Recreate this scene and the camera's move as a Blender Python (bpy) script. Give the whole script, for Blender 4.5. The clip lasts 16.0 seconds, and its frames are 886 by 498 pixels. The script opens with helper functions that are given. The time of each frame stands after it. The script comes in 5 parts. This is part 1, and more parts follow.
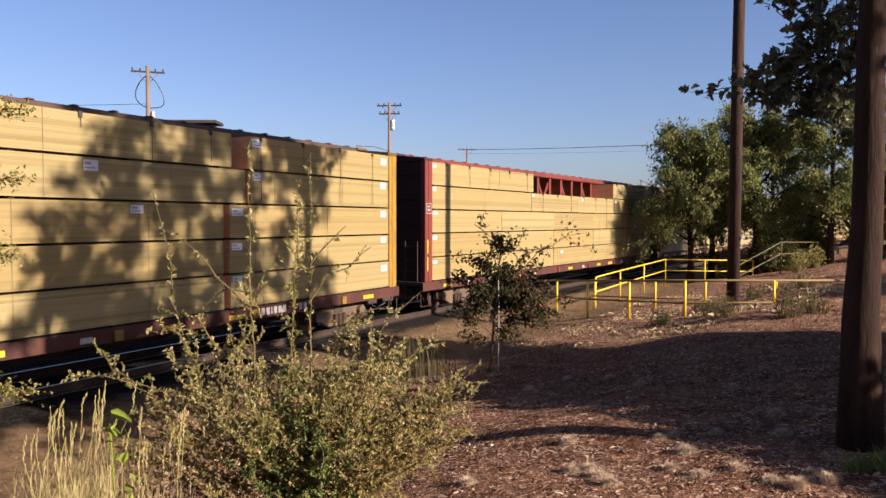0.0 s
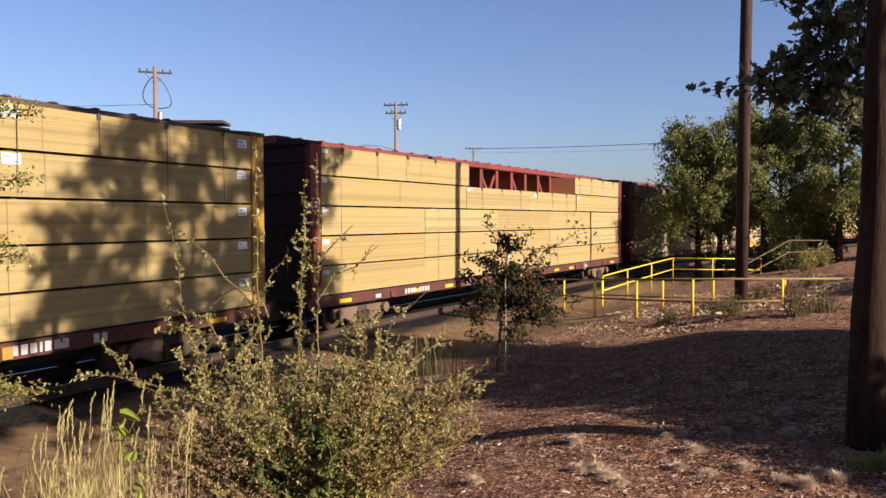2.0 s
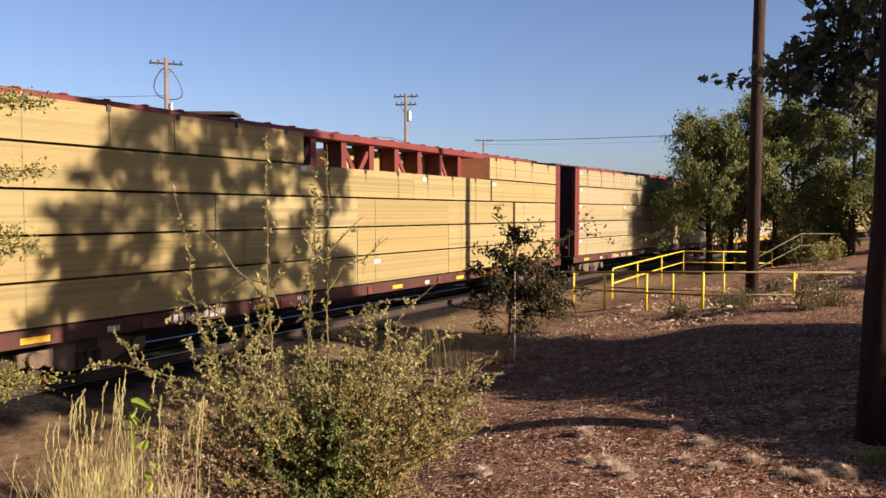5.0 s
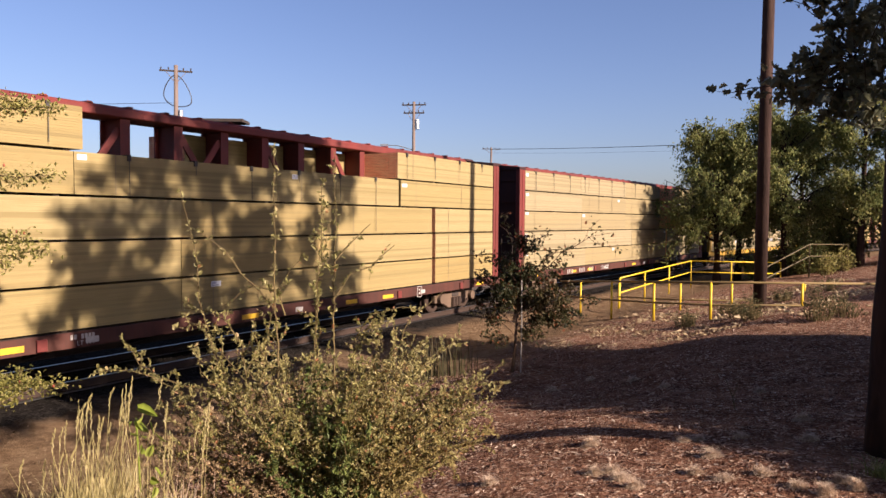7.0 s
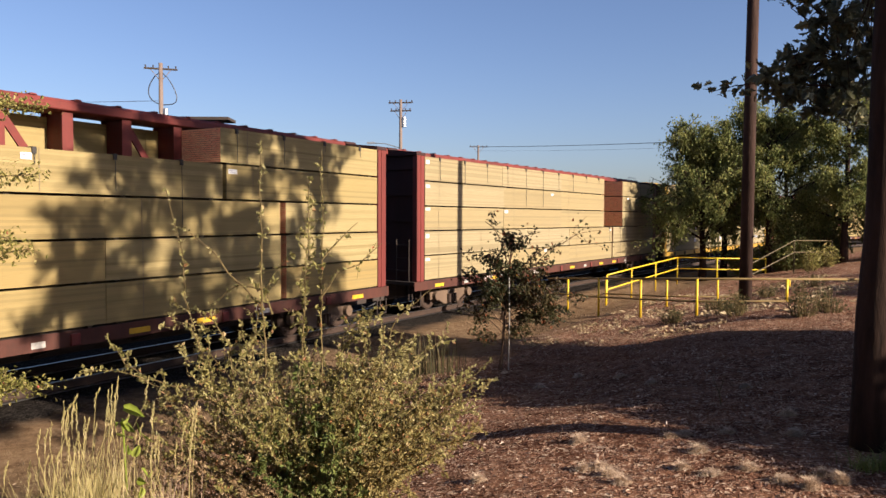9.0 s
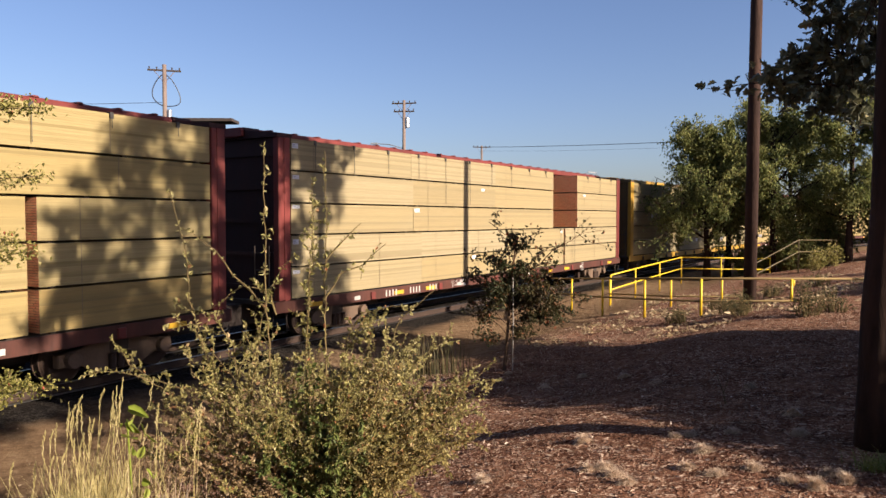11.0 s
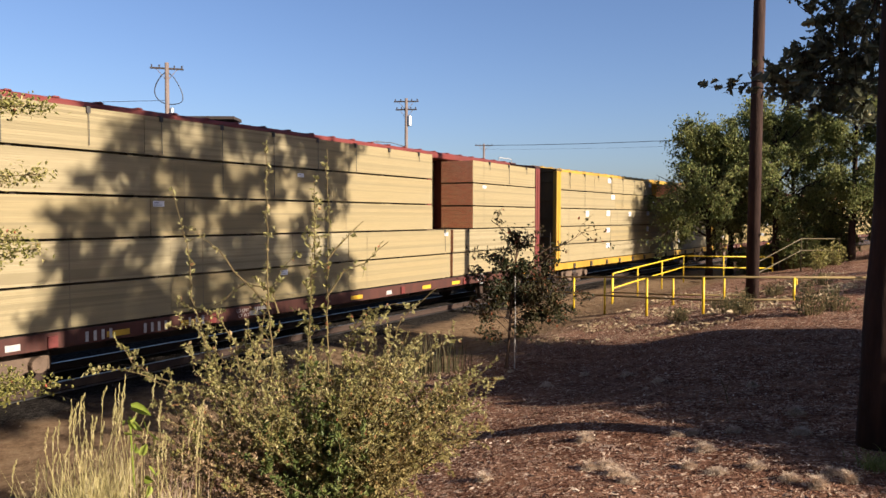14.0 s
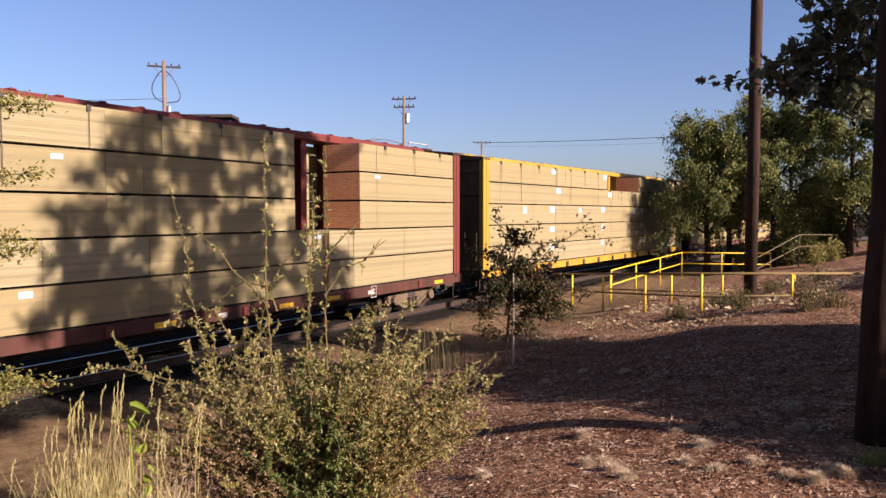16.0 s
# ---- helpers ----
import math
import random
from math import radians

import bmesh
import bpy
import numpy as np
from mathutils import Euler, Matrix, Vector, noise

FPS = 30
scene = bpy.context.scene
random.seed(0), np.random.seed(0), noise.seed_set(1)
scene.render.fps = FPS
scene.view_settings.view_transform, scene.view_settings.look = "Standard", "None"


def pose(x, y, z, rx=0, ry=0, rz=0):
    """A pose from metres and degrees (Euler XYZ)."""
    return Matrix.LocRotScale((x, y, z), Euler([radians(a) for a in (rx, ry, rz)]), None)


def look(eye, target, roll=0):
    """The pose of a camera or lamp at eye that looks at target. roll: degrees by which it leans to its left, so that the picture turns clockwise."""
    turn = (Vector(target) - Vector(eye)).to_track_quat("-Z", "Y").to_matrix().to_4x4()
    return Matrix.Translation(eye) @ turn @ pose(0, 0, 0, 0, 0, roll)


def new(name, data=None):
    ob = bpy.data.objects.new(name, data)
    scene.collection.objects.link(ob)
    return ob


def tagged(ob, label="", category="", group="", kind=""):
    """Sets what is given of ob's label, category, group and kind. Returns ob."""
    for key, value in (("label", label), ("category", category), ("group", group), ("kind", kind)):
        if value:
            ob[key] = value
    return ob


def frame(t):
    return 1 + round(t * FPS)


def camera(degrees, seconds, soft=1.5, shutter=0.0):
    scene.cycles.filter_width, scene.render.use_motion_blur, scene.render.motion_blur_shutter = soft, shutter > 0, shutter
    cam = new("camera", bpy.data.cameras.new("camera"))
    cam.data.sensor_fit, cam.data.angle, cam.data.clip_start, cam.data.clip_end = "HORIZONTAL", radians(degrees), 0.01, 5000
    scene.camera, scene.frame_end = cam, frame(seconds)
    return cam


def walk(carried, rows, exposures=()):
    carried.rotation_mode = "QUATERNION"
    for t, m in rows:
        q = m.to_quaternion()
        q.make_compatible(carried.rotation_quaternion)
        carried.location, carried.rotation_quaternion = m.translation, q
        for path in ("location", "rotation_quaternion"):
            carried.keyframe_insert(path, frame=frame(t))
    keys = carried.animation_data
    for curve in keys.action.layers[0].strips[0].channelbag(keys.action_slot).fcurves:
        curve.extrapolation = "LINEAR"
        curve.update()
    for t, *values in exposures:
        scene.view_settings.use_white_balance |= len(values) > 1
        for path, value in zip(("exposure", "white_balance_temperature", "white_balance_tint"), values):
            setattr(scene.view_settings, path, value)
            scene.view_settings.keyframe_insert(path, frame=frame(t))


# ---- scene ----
# ---------------------------------------------------------------- camera
EYE = (0.0, 0.0, 2.905)
cam = camera(62.0, 16.0, soft=1.5)
EXPOSURE, KELVIN, TINT = 1.39, 6080, 26
# seconds, yaw, pitch, roll of the hand-held camera, which stands on the bank
WALK = [
    (0.0, -1.76, -2.22, -0.10),
    (0.5, -1.51, -2.44, -0.02),
    (1.0, -1.46, -2.31, -0.14),
    (1.5, -1.54, -2.32, 0.15),
    (2.0, -1.24, -2.28, 0.07),
    (2.5, -1.02, -2.01, 0.05),
    (3.0, -0.99, -2.41, -0.01),
    (3.5, -0.65, -2.69, -0.01),
    (4.0, -0.67, -2.84, -0.02),
    (6.5, 0.01, -2.93, -0.45),
    (7.0, 0.07, -2.28, -0.50),
    (7.5, -0.38, -2.34, -0.32),
    (8.0, -0.64, -2.36, -0.26),
    (8.5, -0.95, -2.21, -0.21),
    (9.0, -0.91, -2.44, -0.28),
    (11.5, -0.61, -2.40, -0.08),
    (12.0, -0.61, -2.46, -0.11),
    (12.5, -0.59, -2.54, -0.39),
    (13.0, -0.26, -2.46, -0.01),
    (13.5, -0.70, -2.53, 0.19),
    (14.0, -0.47, -2.54, -0.16),
    (14.5, -0.26, -2.79, -0.12),
    (15.0, -0.45, -2.96, -0.04),
    (15.5, -0.26, -2.84, -0.05),
    (16.0, -0.61, -2.74, 0.04),
]
# seconds, kelvin and tint by which the camera's white balance drifts
BALANCE = [(0, -120, 2), (1, 0, -1), (2, -110, 0), (3, -70, 0), (4, 0, 0), (6.5, 40, 0), (7, 0, 6), (7.5, -130, 7), (8, -190, 4), (9, 0, -2), (11.5, 0, 0),
           (12.5, 80, 2), (13, -100, -4), (13.5, -280, -5), (14, -220, -5), (14.5, 0, -7), (15, 0, 2), (15.5, 70, 3), (16, -130, 5)]
walk(cam, [(t, pose(*EYE, 90 + p, r, y)) for t, y, p, r in WALK], [(t, EXPOSURE, KELVIN + k, TINT + g) for t, k, g in BALANCE])

# ---------------------------------------------------------------- daylight
SUN_EL, SUN_X, SUN_Y = 24.0, 0.828, -0.560          # low sun, from the right of the camera
sun_way = Vector((SUN_X * math.cos(radians(SUN_EL)), SUN_Y * math.cos(radians(SUN_EL)), math.sin(radians(SUN_EL))))
sun_data = bpy.data.lights.new("sun", "SUN")
sun_data.energy, sun_data.angle, sun_data.color = 5.0, radians(0.55), (1.0, 0.89, 0.62)
sun = new("sun", sun_data)
sun.matrix_world = look((0, 0, 40), Vector((0, 0, 40)) - sun_way)
world = bpy.data.worlds.new("sky")
scene.world = world
world.use_nodes = True
wn, wl = world.node_tree.nodes, world.node_tree.links
sky = wn.new("ShaderNodeTexSky")
sky.sky_type, sky.sun_disc = "NISHITA", False
sky.sun_elevation = radians(SUN_EL)
sky.sun_rotation = math.atan2(SUN_X, SUN_Y)
sky.air_density, sky.dust_density, sky.ozone_density = 1.0, 1.3, 3.0
wl.new(sky.outputs[0], wn["Background"].inputs[0])
wn["Background"].inputs[1].default_value = 0.05

# ---------------------------------------------------------------- the track's line
X0, Y0, H0, K = -1.797, 20.455, radians(32.27), 0.002917   # a point, its heading from +y to +x, the curve per metre
LOAD, GAP, BOGIE = 20.56, 2.313, 13.0                      # length of a load, between two loads, between bogies
RAIL = 0.205                                               # top of the rails
RC = (X0 + math.cos(H0) / K, Y0 - math.sin(H0) / K)        # centre of the curve


def track(s, off=0.0):
    """A point of the track's line, off metres to its right."""
    h = H0 + K * s
    r = 1 / K - off
    return RC[0] - r * math.cos(h), RC[1] + r * math.sin(h)


def beside(x, y):
    """Metres to the right of the track's line."""
    return 1 / K - np.hypot(x - RC[0], y - RC[1])


def car_pose(s):
    ax, ay = track(s - BOGIE / 2)
    bx, by = track(s + BOGIE / 2)
    return pose((ax + bx) / 2, (ay + by) / 2, 0, 0, 0, math.degrees(math.atan2(by - ay, bx - ax)))


def run(t):
    """Where the first car's middle is on the line at t seconds."""
    v = t / 16
    return -10.554 - 42.063 * v + 3.170 * v**2 - 9.951 * v**3 + 5.672 * v**4


PROFILE = ((-400, -3.0), (-30, -0.5), (-4, -0.22), (-2.6, -0.16), (-1.8, 0.012), (1.8, 0.012), (2.7, -0.06), (4, -0.05),
           (5, 0.12), (7, 0.45), (9, 0.74), (10, 1.0), (12.6, 1.3), (16, 1.6), (30, 2.4), (60, 2.6))
PQ, PZ = np.array(PROFILE).T


def ground_z(x, y):
    x, y = np.asarray(x, float), np.asarray(y, float)
    q = beside(x, y)
    z = sum(np.interp(q + d, PQ, PZ) for d in (-0.5, -0.25, 0, 0.25, 0.5)) / 5
    rough = np.clip((q - 2.6) / 2, 0, 1) * np.clip((60 - np.hypot(x, y)) / 30, 0, 1)
    z = z + rough * (0.05 * np.sin(1.1 * x + 0.7 * np.sin(0.9 * y)) * np.cos(0.8 * y + 0.4) + 0.025 * np.sin(2.9 * x + 1.3) * np.sin(2.3 * y + x))
    return z


def gz(x, y):
    return float(ground_z(x, y))


# ---------------------------------------------------------------- mesh helpers
class Geo:
    """Collects vertices and faces; smooth or flat."""

    def __init__(self):
        self.v, self.f = [], []

    def box(self, x0, y0, z0, x1, y1, z1, m=None):
        n = len(self.v)
        c = [(x, y, z) for z in (z0, z1) for y in (y0, y1) for x in (x0, x1)]
        if m is not None:
            c = [tuple(m @ Vector(p)) for p in c]
        self.v += c
        self.f += [tuple(n + i for i in q) for q in ((0, 2, 3, 1), (4, 5, 7, 6), (0, 1, 5, 4), (2, 6, 7, 3), (0, 4, 6, 2), (1, 3, 7, 5))]
        return self

    def prism(self, outline, y0, y1, axis="y"):
        """An outline of (a, b) pairs drawn out along one axis."""
        n, k = len(self.v), len(outline)
        for w in (y0, y1):
            for a, b in outline:
                self.v.append({"y": (a, w, b), "x": (w, a, b), "z": (a, b, w)}[axis])
        self.f.append(tuple(range(n, n + k)))
        self.f.append(tuple(range(n + 2 * k - 1, n + k - 1, -1)))
        for i in range(k):
            j = (i + 1) % k
            self.f.append((n + j, n + i, n + k + i, n + k + j))
        return self

    def tube(self, pts, radii, sides=8, caps=True):
        n = len(self.v)
        pts = [Vector(p) for p in pts]
        if not hasattr(radii, "__len__"):
            radii = [radii] * len(pts)
        side = None
        for i, p in enumerate(pts):
            d = (pts[min(i + 1, len(pts) - 1)] - pts[max(i - 1, 0)]).normalized()
            if side is None:
                side = d.orthogonal().normalized()
            side = (side - d * side.dot(d))
            side = side.normalized() if side.length > 1e-6 else d.orthogonal().normalized()
            up = d.cross(side)
            for k in range(sides):
                a = 2 * math.pi * k / sides
                self.v.append(tuple(p + (side * math.cos(a) + up * math.sin(a)) * radii[i]))
        for i in range(len(pts) - 1):
            for k in range(sides):
                a, b = n + i * sides + k, n + i * sides + (k + 1) % sides
                self.f.append((a, b, b + sides, a + sides))
        if caps:
            self.f.append(tuple(n + k for k in reversed(range(sides))))
            self.f.append(tuple(n + (len(pts) - 1) * sides + k for k in range(sides)))
        return self

    def disc(self, x, z, y0, y1, r, sides=24, r1=None):
        """A round plate whose axis lies along y."""
        r1 = r if r1 is None else r1
        n = len(self.v)
        for w, q in ((y0, r), (y1, r1)):
            for k in range(sides):
                a = 2 * math.pi * k / sides
                self.v.append((x + q * math.cos(a), w, z + q * math.sin(a)))
        self.f.append(tuple(n + k for k in range(sides)))
        self.f.append(tuple(n + sides + k for k in reversed(range(sides))))
        for k in range(sides):
            j = (k + 1) % sides
            self.f.append((n + j, n + k, n + sides + k, n + sides + j))
        return self

    def mesh(self, name, material, smooth=False, bevel=0.0):
        me = bpy.data.meshes.new(name)
        me.from_pydata(self.v, [], self.f)
        bm = bmesh.new()
        bm.from_mesh(me)
        bmesh.ops.recalc_face_normals(bm, faces=bm.faces)
        if bevel:
            sharp = [e for e in bm.edges if len(e.link_faces) == 2 and e.calc_face_angle(0) > 0.6]
            bmesh.ops.bevel(bm, geom=sharp, offset=bevel, segments=1, affect="EDGES", clamp_overlap=True)
        bm.to_mesh(me)
        bm.free()
        if smooth:
            me.shade_smooth()
        me.materials.append(material)
        return me


def part(name, geo, material, parent=None, label="", smooth=False, bevel=0.0):
    """Links a Geo or a ready mesh as ONE object under a thing or a part."""
    me = geo if isinstance(geo, bpy.types.Mesh) else geo.mesh(name, material, smooth, bevel)
    ob = new(name, me)
    if parent is not None:
        ob.parent = parent
    if label:
        tagged(ob, label=label)
    return ob


def base(name, m, label, category, group="", kind=""):
    ob = new(name)
    ob.empty_display_size = 0.2
    ob.matrix_world = m
    return tagged(ob, label, category, group, kind)


def arrays_mesh(name, v, f, material, smooth=False):
    """A mesh from arrays: vertices n x 3, faces m x 3 or m x 4."""
    me = bpy.data.meshes.new(name)
    v, f = np.asarray(v, np.float32), np.asarray(f, np.int32)
    k = f.shape[1]
    me.vertices.add(len(v))
    me.vertices.foreach_set("co", v.ravel())
    me.loops.add(f.size)
    me.loops.foreach_set("vertex_index", f.ravel())
    me.polygons.add(len(f))
    me.polygons.foreach_set("loop_start", np.arange(0, f.size, k, dtype=np.int32))
    me.update(calc_edges=True)
    me.validate()
    if smooth:
        me.shade_smooth()
    me.materials.append(material)
    return me


POINTED = ((0.38, 1.0), (0.72, 0.68))
LOBED = ((0.02, 0.35), (0.16, 0.95), (0.30, 0.55), (0.48, 1.0), (0.62, 0.45), (0.80, 0.5))
LEAFLET = ((0.25, 0.85), (0.55, 1.0), (0.82, 0.55))
HEART = ((-0.06, 0.5), (0.22, 1.0), (0.55, 0.86), (0.82, 0.42))


def leaf_mesh(name, at, size, material, rng, droop=0.3, narrow=0.55, out=None, shape=POINTED, fold=0.35):
    """Folded leaves at the given points. shape: (how far along, how wide) of the blade's edge."""
    n = len(at)
    d = rng.normal(size=(n, 3))
    if out is not None:
        d = d * 0.8 + out
    d[:, 2] -= droop
    d /= np.linalg.norm(d, axis=1)[:, None]
    s = np.cross(d, rng.normal(size=(n, 3)))
    s /= np.linalg.norm(s, axis=1)[:, None] + 1e-9
    u = np.cross(s, d)
    size = np.asarray(size) * rng.uniform(0.55, 1.3, n)
    L, W = size[:, None], (size * narrow / 2 * rng.uniform(0.8, 1.15, n))[:, None]
    curl = rng.uniform(0.0, 0.3, n)[:, None] * L
    m = len(shape)
    rows = [at] + [at + d * L * max(t, 0.1) - u * curl * t * t for t, w in shape] + [at + d * L - u * curl]
    for side in (1, -1):
        rows += [at + d * L * t + s * W * w * side + u * (W * w * fold - curl * t * t) for t, w in shape]
    v = np.stack(rows, 1)
    k = np.arange(n)[:, None] * v.shape[1]
    tri = []
    for first in (m + 2, 2 * m + 2):
        edge = [0] + [first + q for q in range(m)] + [m + 1]
        for q in range(m + 1):
            tri.append([q, edge[q], edge[q + 1]] if q else [0, edge[1], 1])
            if 0 < q <= m:
                tri.append([q, edge[q + 1], q + 1])
    tri = [t for t in tri if len(set(t)) == 3]
    return arrays_mesh(name, v.reshape(-1, 3), np.concatenate([k + t for t in tri], 0), material)


# ---------------------------------------------------------------- materials
def node_material(name):
    m = bpy.data.materials.new(name)
    m.use_nodes = True
    n, l = m.node_tree.nodes, m.node_tree.links
    return m, n, l, n["Principled BSDF"]


def mixed(n, l, fac, a, b):
    x = n.new("ShaderNodeMix")
    x.data_type = "RGBA"
    for i, value in ((0, fac), (6, a), (7, b)):
        if hasattr(value, "is_output"):
            l.new(value, x.inputs[i])
        else:
            x.inputs[i].default_value = value if i == 0 else (*value, 1)
    return x.outputs[2]


def ramp(n, l, source, stops):
    r = n.new("ShaderNodeValToRGB")
    while len(r.color_ramp.elements) < len(stops):
        r.color_ramp.elements.new(0.5)
    for e, (p, c) in zip(r.color_ramp.elements, stops):
        e.position, e.color = p, (*c, 1) if len(c) == 3 else c
    l.new(source, r.inputs[0])
    return r.outputs[0]


def noise_tex(n, l, scale, detail=5, rough=0.6, vector=None, stretch=None):
    t = n.new("ShaderNodeTexNoise")
    t.inputs["Scale"].default_value, t.inputs["Detail"].default_value, t.inputs["Roughness"].default_value = scale, detail, rough
    if vector is None:
        vector = n.new("ShaderNodeTexCoord").outputs["Object"]
    if stretch:
        mp = n.new("ShaderNodeMapping")
        mp.inputs["Scale"].default_value = stretch
        l.new(vector, mp.inputs[0])
        vector = mp.outputs[0]
    l.new(vector, t.inputs["Vector"])
    return t.outputs["Fac"]


def bump(n, l, bsdf, height, strength=0.4, distance=0.02):
    b = n.new("ShaderNodeBump")
    b.inputs["Strength"].default_value, b.inputs["Distance"].default_value = strength, distance
    l.new(height, b.inputs["Height"])
    l.new(b.outputs[0], bsdf.inputs["Normal"])


GREY = lambda v: (v, v, v)


def painted(name, colour, dirt=(0.05, 0.03, 0.022), amount=0.5, rough=0.55, scale=1.2, metal=0.0, streak=(1, 1, 0.25)):
    """Weathered paint: broad fading, rust and dirt streaks, fine grain."""
    m, n, l, b = node_material(name)
    big = noise_tex(n, l, scale, 6, 0.65, stretch=streak)
    fine = noise_tex(n, l, scale * 14, 4, 0.6)
    f = ramp(n, l, big, ((0.38, GREY(0)), (0.72, GREY(amount))))
    c = mixed(n, l, f, colour, dirt)
    light = tuple(min(1, v * 1.35 + 0.01) for v in colour)
    c = mixed(n, l, ramp(n, l, fine, ((0.45, GREY(0)), (0.8, GREY(0.45)))), c, light)
    l.new(c, b.inputs["Base Color"])
    l.new(ramp(n, l, fine, ((0.3, GREY(rough - 0.12)), (0.8, GREY(min(1, rough + 0.2))))), b.inputs["Roughness"])
    b.inputs["Metallic"].default_value = metal
    b.inputs["Specular IOR Level"].default_value = 0.3
    bump(n, l, b, fine, 0.25, 0.006)
    return m


def sawn_lumber(name, tones):
    """Stacked sawn softwood: every course and every pack its own tone, fine grain along the boards."""
    m, n, l, b = node_material(name)
    oi = n.new("ShaderNodeObjectInfo").outputs["Random"]
    z = n.new("ShaderNodeSeparateXYZ")
    l.new(n.new("ShaderNodeTexCoord").outputs["Object"], z.inputs[0])
    course = n.new("ShaderNodeMath")                   # which course of boards
    course.operation = "MULTIPLY_ADD"
    l.new(z.outputs["Z"], course.inputs[0])
    course.inputs[1].default_value, course.inputs[2].default_value = 1 / 0.041125, -0.036 / 0.041125
    low = n.new("ShaderNodeMath")
    low.operation = "FLOOR"
    l.new(course.outputs[0], low.inputs[0])
    pair = n.new("ShaderNodeCombineXYZ")
    l.new(low.outputs[0], pair.inputs["X"])
    l.new(oi, pair.inputs["Y"])
    dice = n.new("ShaderNodeTexWhiteNoise")
    dice.noise_dimensions = "2D"
    l.new(pair.outputs[0], dice.inputs["Vector"])
    isl = dice.outputs["Value"]
    grain = noise_tex(n, l, 3.0, 6, 0.7, stretch=(0.5, 14, 60))
    stain = noise_tex(n, l, 0.9, 3, 0.5, stretch=(0.4, 1, 1.5))
    c = ramp(n, l, oi, ((0.0, tones[0]), (0.35, tones[1]), (0.7, tones[2]), (1.0, tones[3])))
    c = mixed(n, l, ramp(n, l, isl, ((0.0, GREY(0)), (0.45, GREY(0.10)), (0.8, GREY(0.45)), (1.0, GREY(0.85)))), c, tuple(v * 0.62 for v in tones[1]))
    c = mixed(n, l, ramp(n, l, grain, ((0.38, GREY(0.0)), (0.72, GREY(0.75)))), c, (tones[0][0] * 0.62, tones[0][1] * 0.6, tones[0][2] * 0.6))
    c = mixed(n, l, ramp(n, l, stain, ((0.5, GREY(0)), (0.8, GREY(0.3)))), c, tuple(v * 0.75 for v in tones[3]))
    l.new(c, b.inputs["Base Color"])
    b.inputs["Roughness"].default_value = 0.8
    b.inputs["Specular IOR Level"].default_value = 0.2
    bump(n, l, b, grain, 0.35, 0.006)
    return m


def board_ends(name, colour):
    """Board ends sealed with red wax, in courses."""
    m, n, l, b = node_material(name)
    co = n.new("ShaderNodeTexCoord").outputs["Object"]
    sp = n.new("ShaderNodeSeparateXYZ")
    l.new(co, sp.inputs[0])
    cb = n.new("ShaderNodeCombineXYZ")
    l.new(sp.outputs["Y"], cb.inputs["X"])
    l.new(sp.outputs["Z"], cb.inputs["Y"])
    br = n.new("ShaderNodeTexBrick")
    br.offset = 0.35
    for key, value in (("Scale", 1.0), ("Brick Width", 0.142), ("Row Height", 0.0405), ("Mortar Size", 0.0025)):
        br.inputs[key].default_value = value
    br.inputs["Color1"].default_value = (*colour, 1)
    br.inputs["Color2"].default_value = (colour[0] * 1.05, colour[1] * 1.5, colour[2] * 1.5, 1)
    br.inputs["Mortar"].default_value = (0.03, 0.015, 0.01, 1)
    l.new(cb.outputs[0], br.inputs["Vector"])
    g = noise_tex(n, l, 9, 4)
    c = mixed(n, l, ramp(n, l, g, ((0.45, GREY(0)), (0.75, GREY(0.6)))), br.outputs["Color"], (0.70, 0.36, 0.18))
    l.new(c, b.inputs["Base Color"])
    b.inputs["Roughness"].default_value = 0.8
    return m


def foliage(name, dark, mid, light, gloss=0.5, through_light=0.35, shine=0.3, rare=None):
    """Leaves: each its own green, some light passing through them."""
    m, n, l, b = node_material(name)
    isl = n.new("ShaderNodeNewGeometry").outputs["Random Per Island"]
    patch = noise_tex(n, l, 0.9, 3)
    c = ramp(n, l, isl, ((0.0, dark), (0.45, mid), (0.85, mid), (0.94, light)) + (((0.97, rare),) if rare else ()))
    c = mixed(n, l, ramp(n, l, patch, ((0.42, GREY(0)), (0.7, GREY(0.55)))), c, light)
    l.new(c, b.inputs["Base Color"])
    b.inputs["Roughness"].default_value = gloss
    b.inputs["Specular IOR Level"].default_value = shine
    tr = n.new("ShaderNodeBsdfTranslucent")
    l.new(c, tr.inputs["Color"])
    mx = n.new("ShaderNodeMixShader")
    mx.inputs[0].default_value = through_light
    l.new(b.outputs[0], mx.inputs[1])
    l.new(tr.outputs[0], mx.inputs[2])
    l.new(mx.outputs[0], n["Material Output"].inputs["Surface"])
    return m


def bark(name, a, c2, scale=6):
    m, n, l, b = node_material(name)
    g = noise_tex(n, l, scale, 7, 0.7, stretch=(1, 1, 0.18))
    c = ramp(n, l, g, ((0.3, a), (0.7, c2)))
    l.new(c, b.inputs["Base Color"])
    b.inputs["Roughness"].default_value = 0.9
    b.inputs["Specular IOR Level"].default_value = 0.12
    bump(n, l, b, g, 0.9, 0.03)
    return m


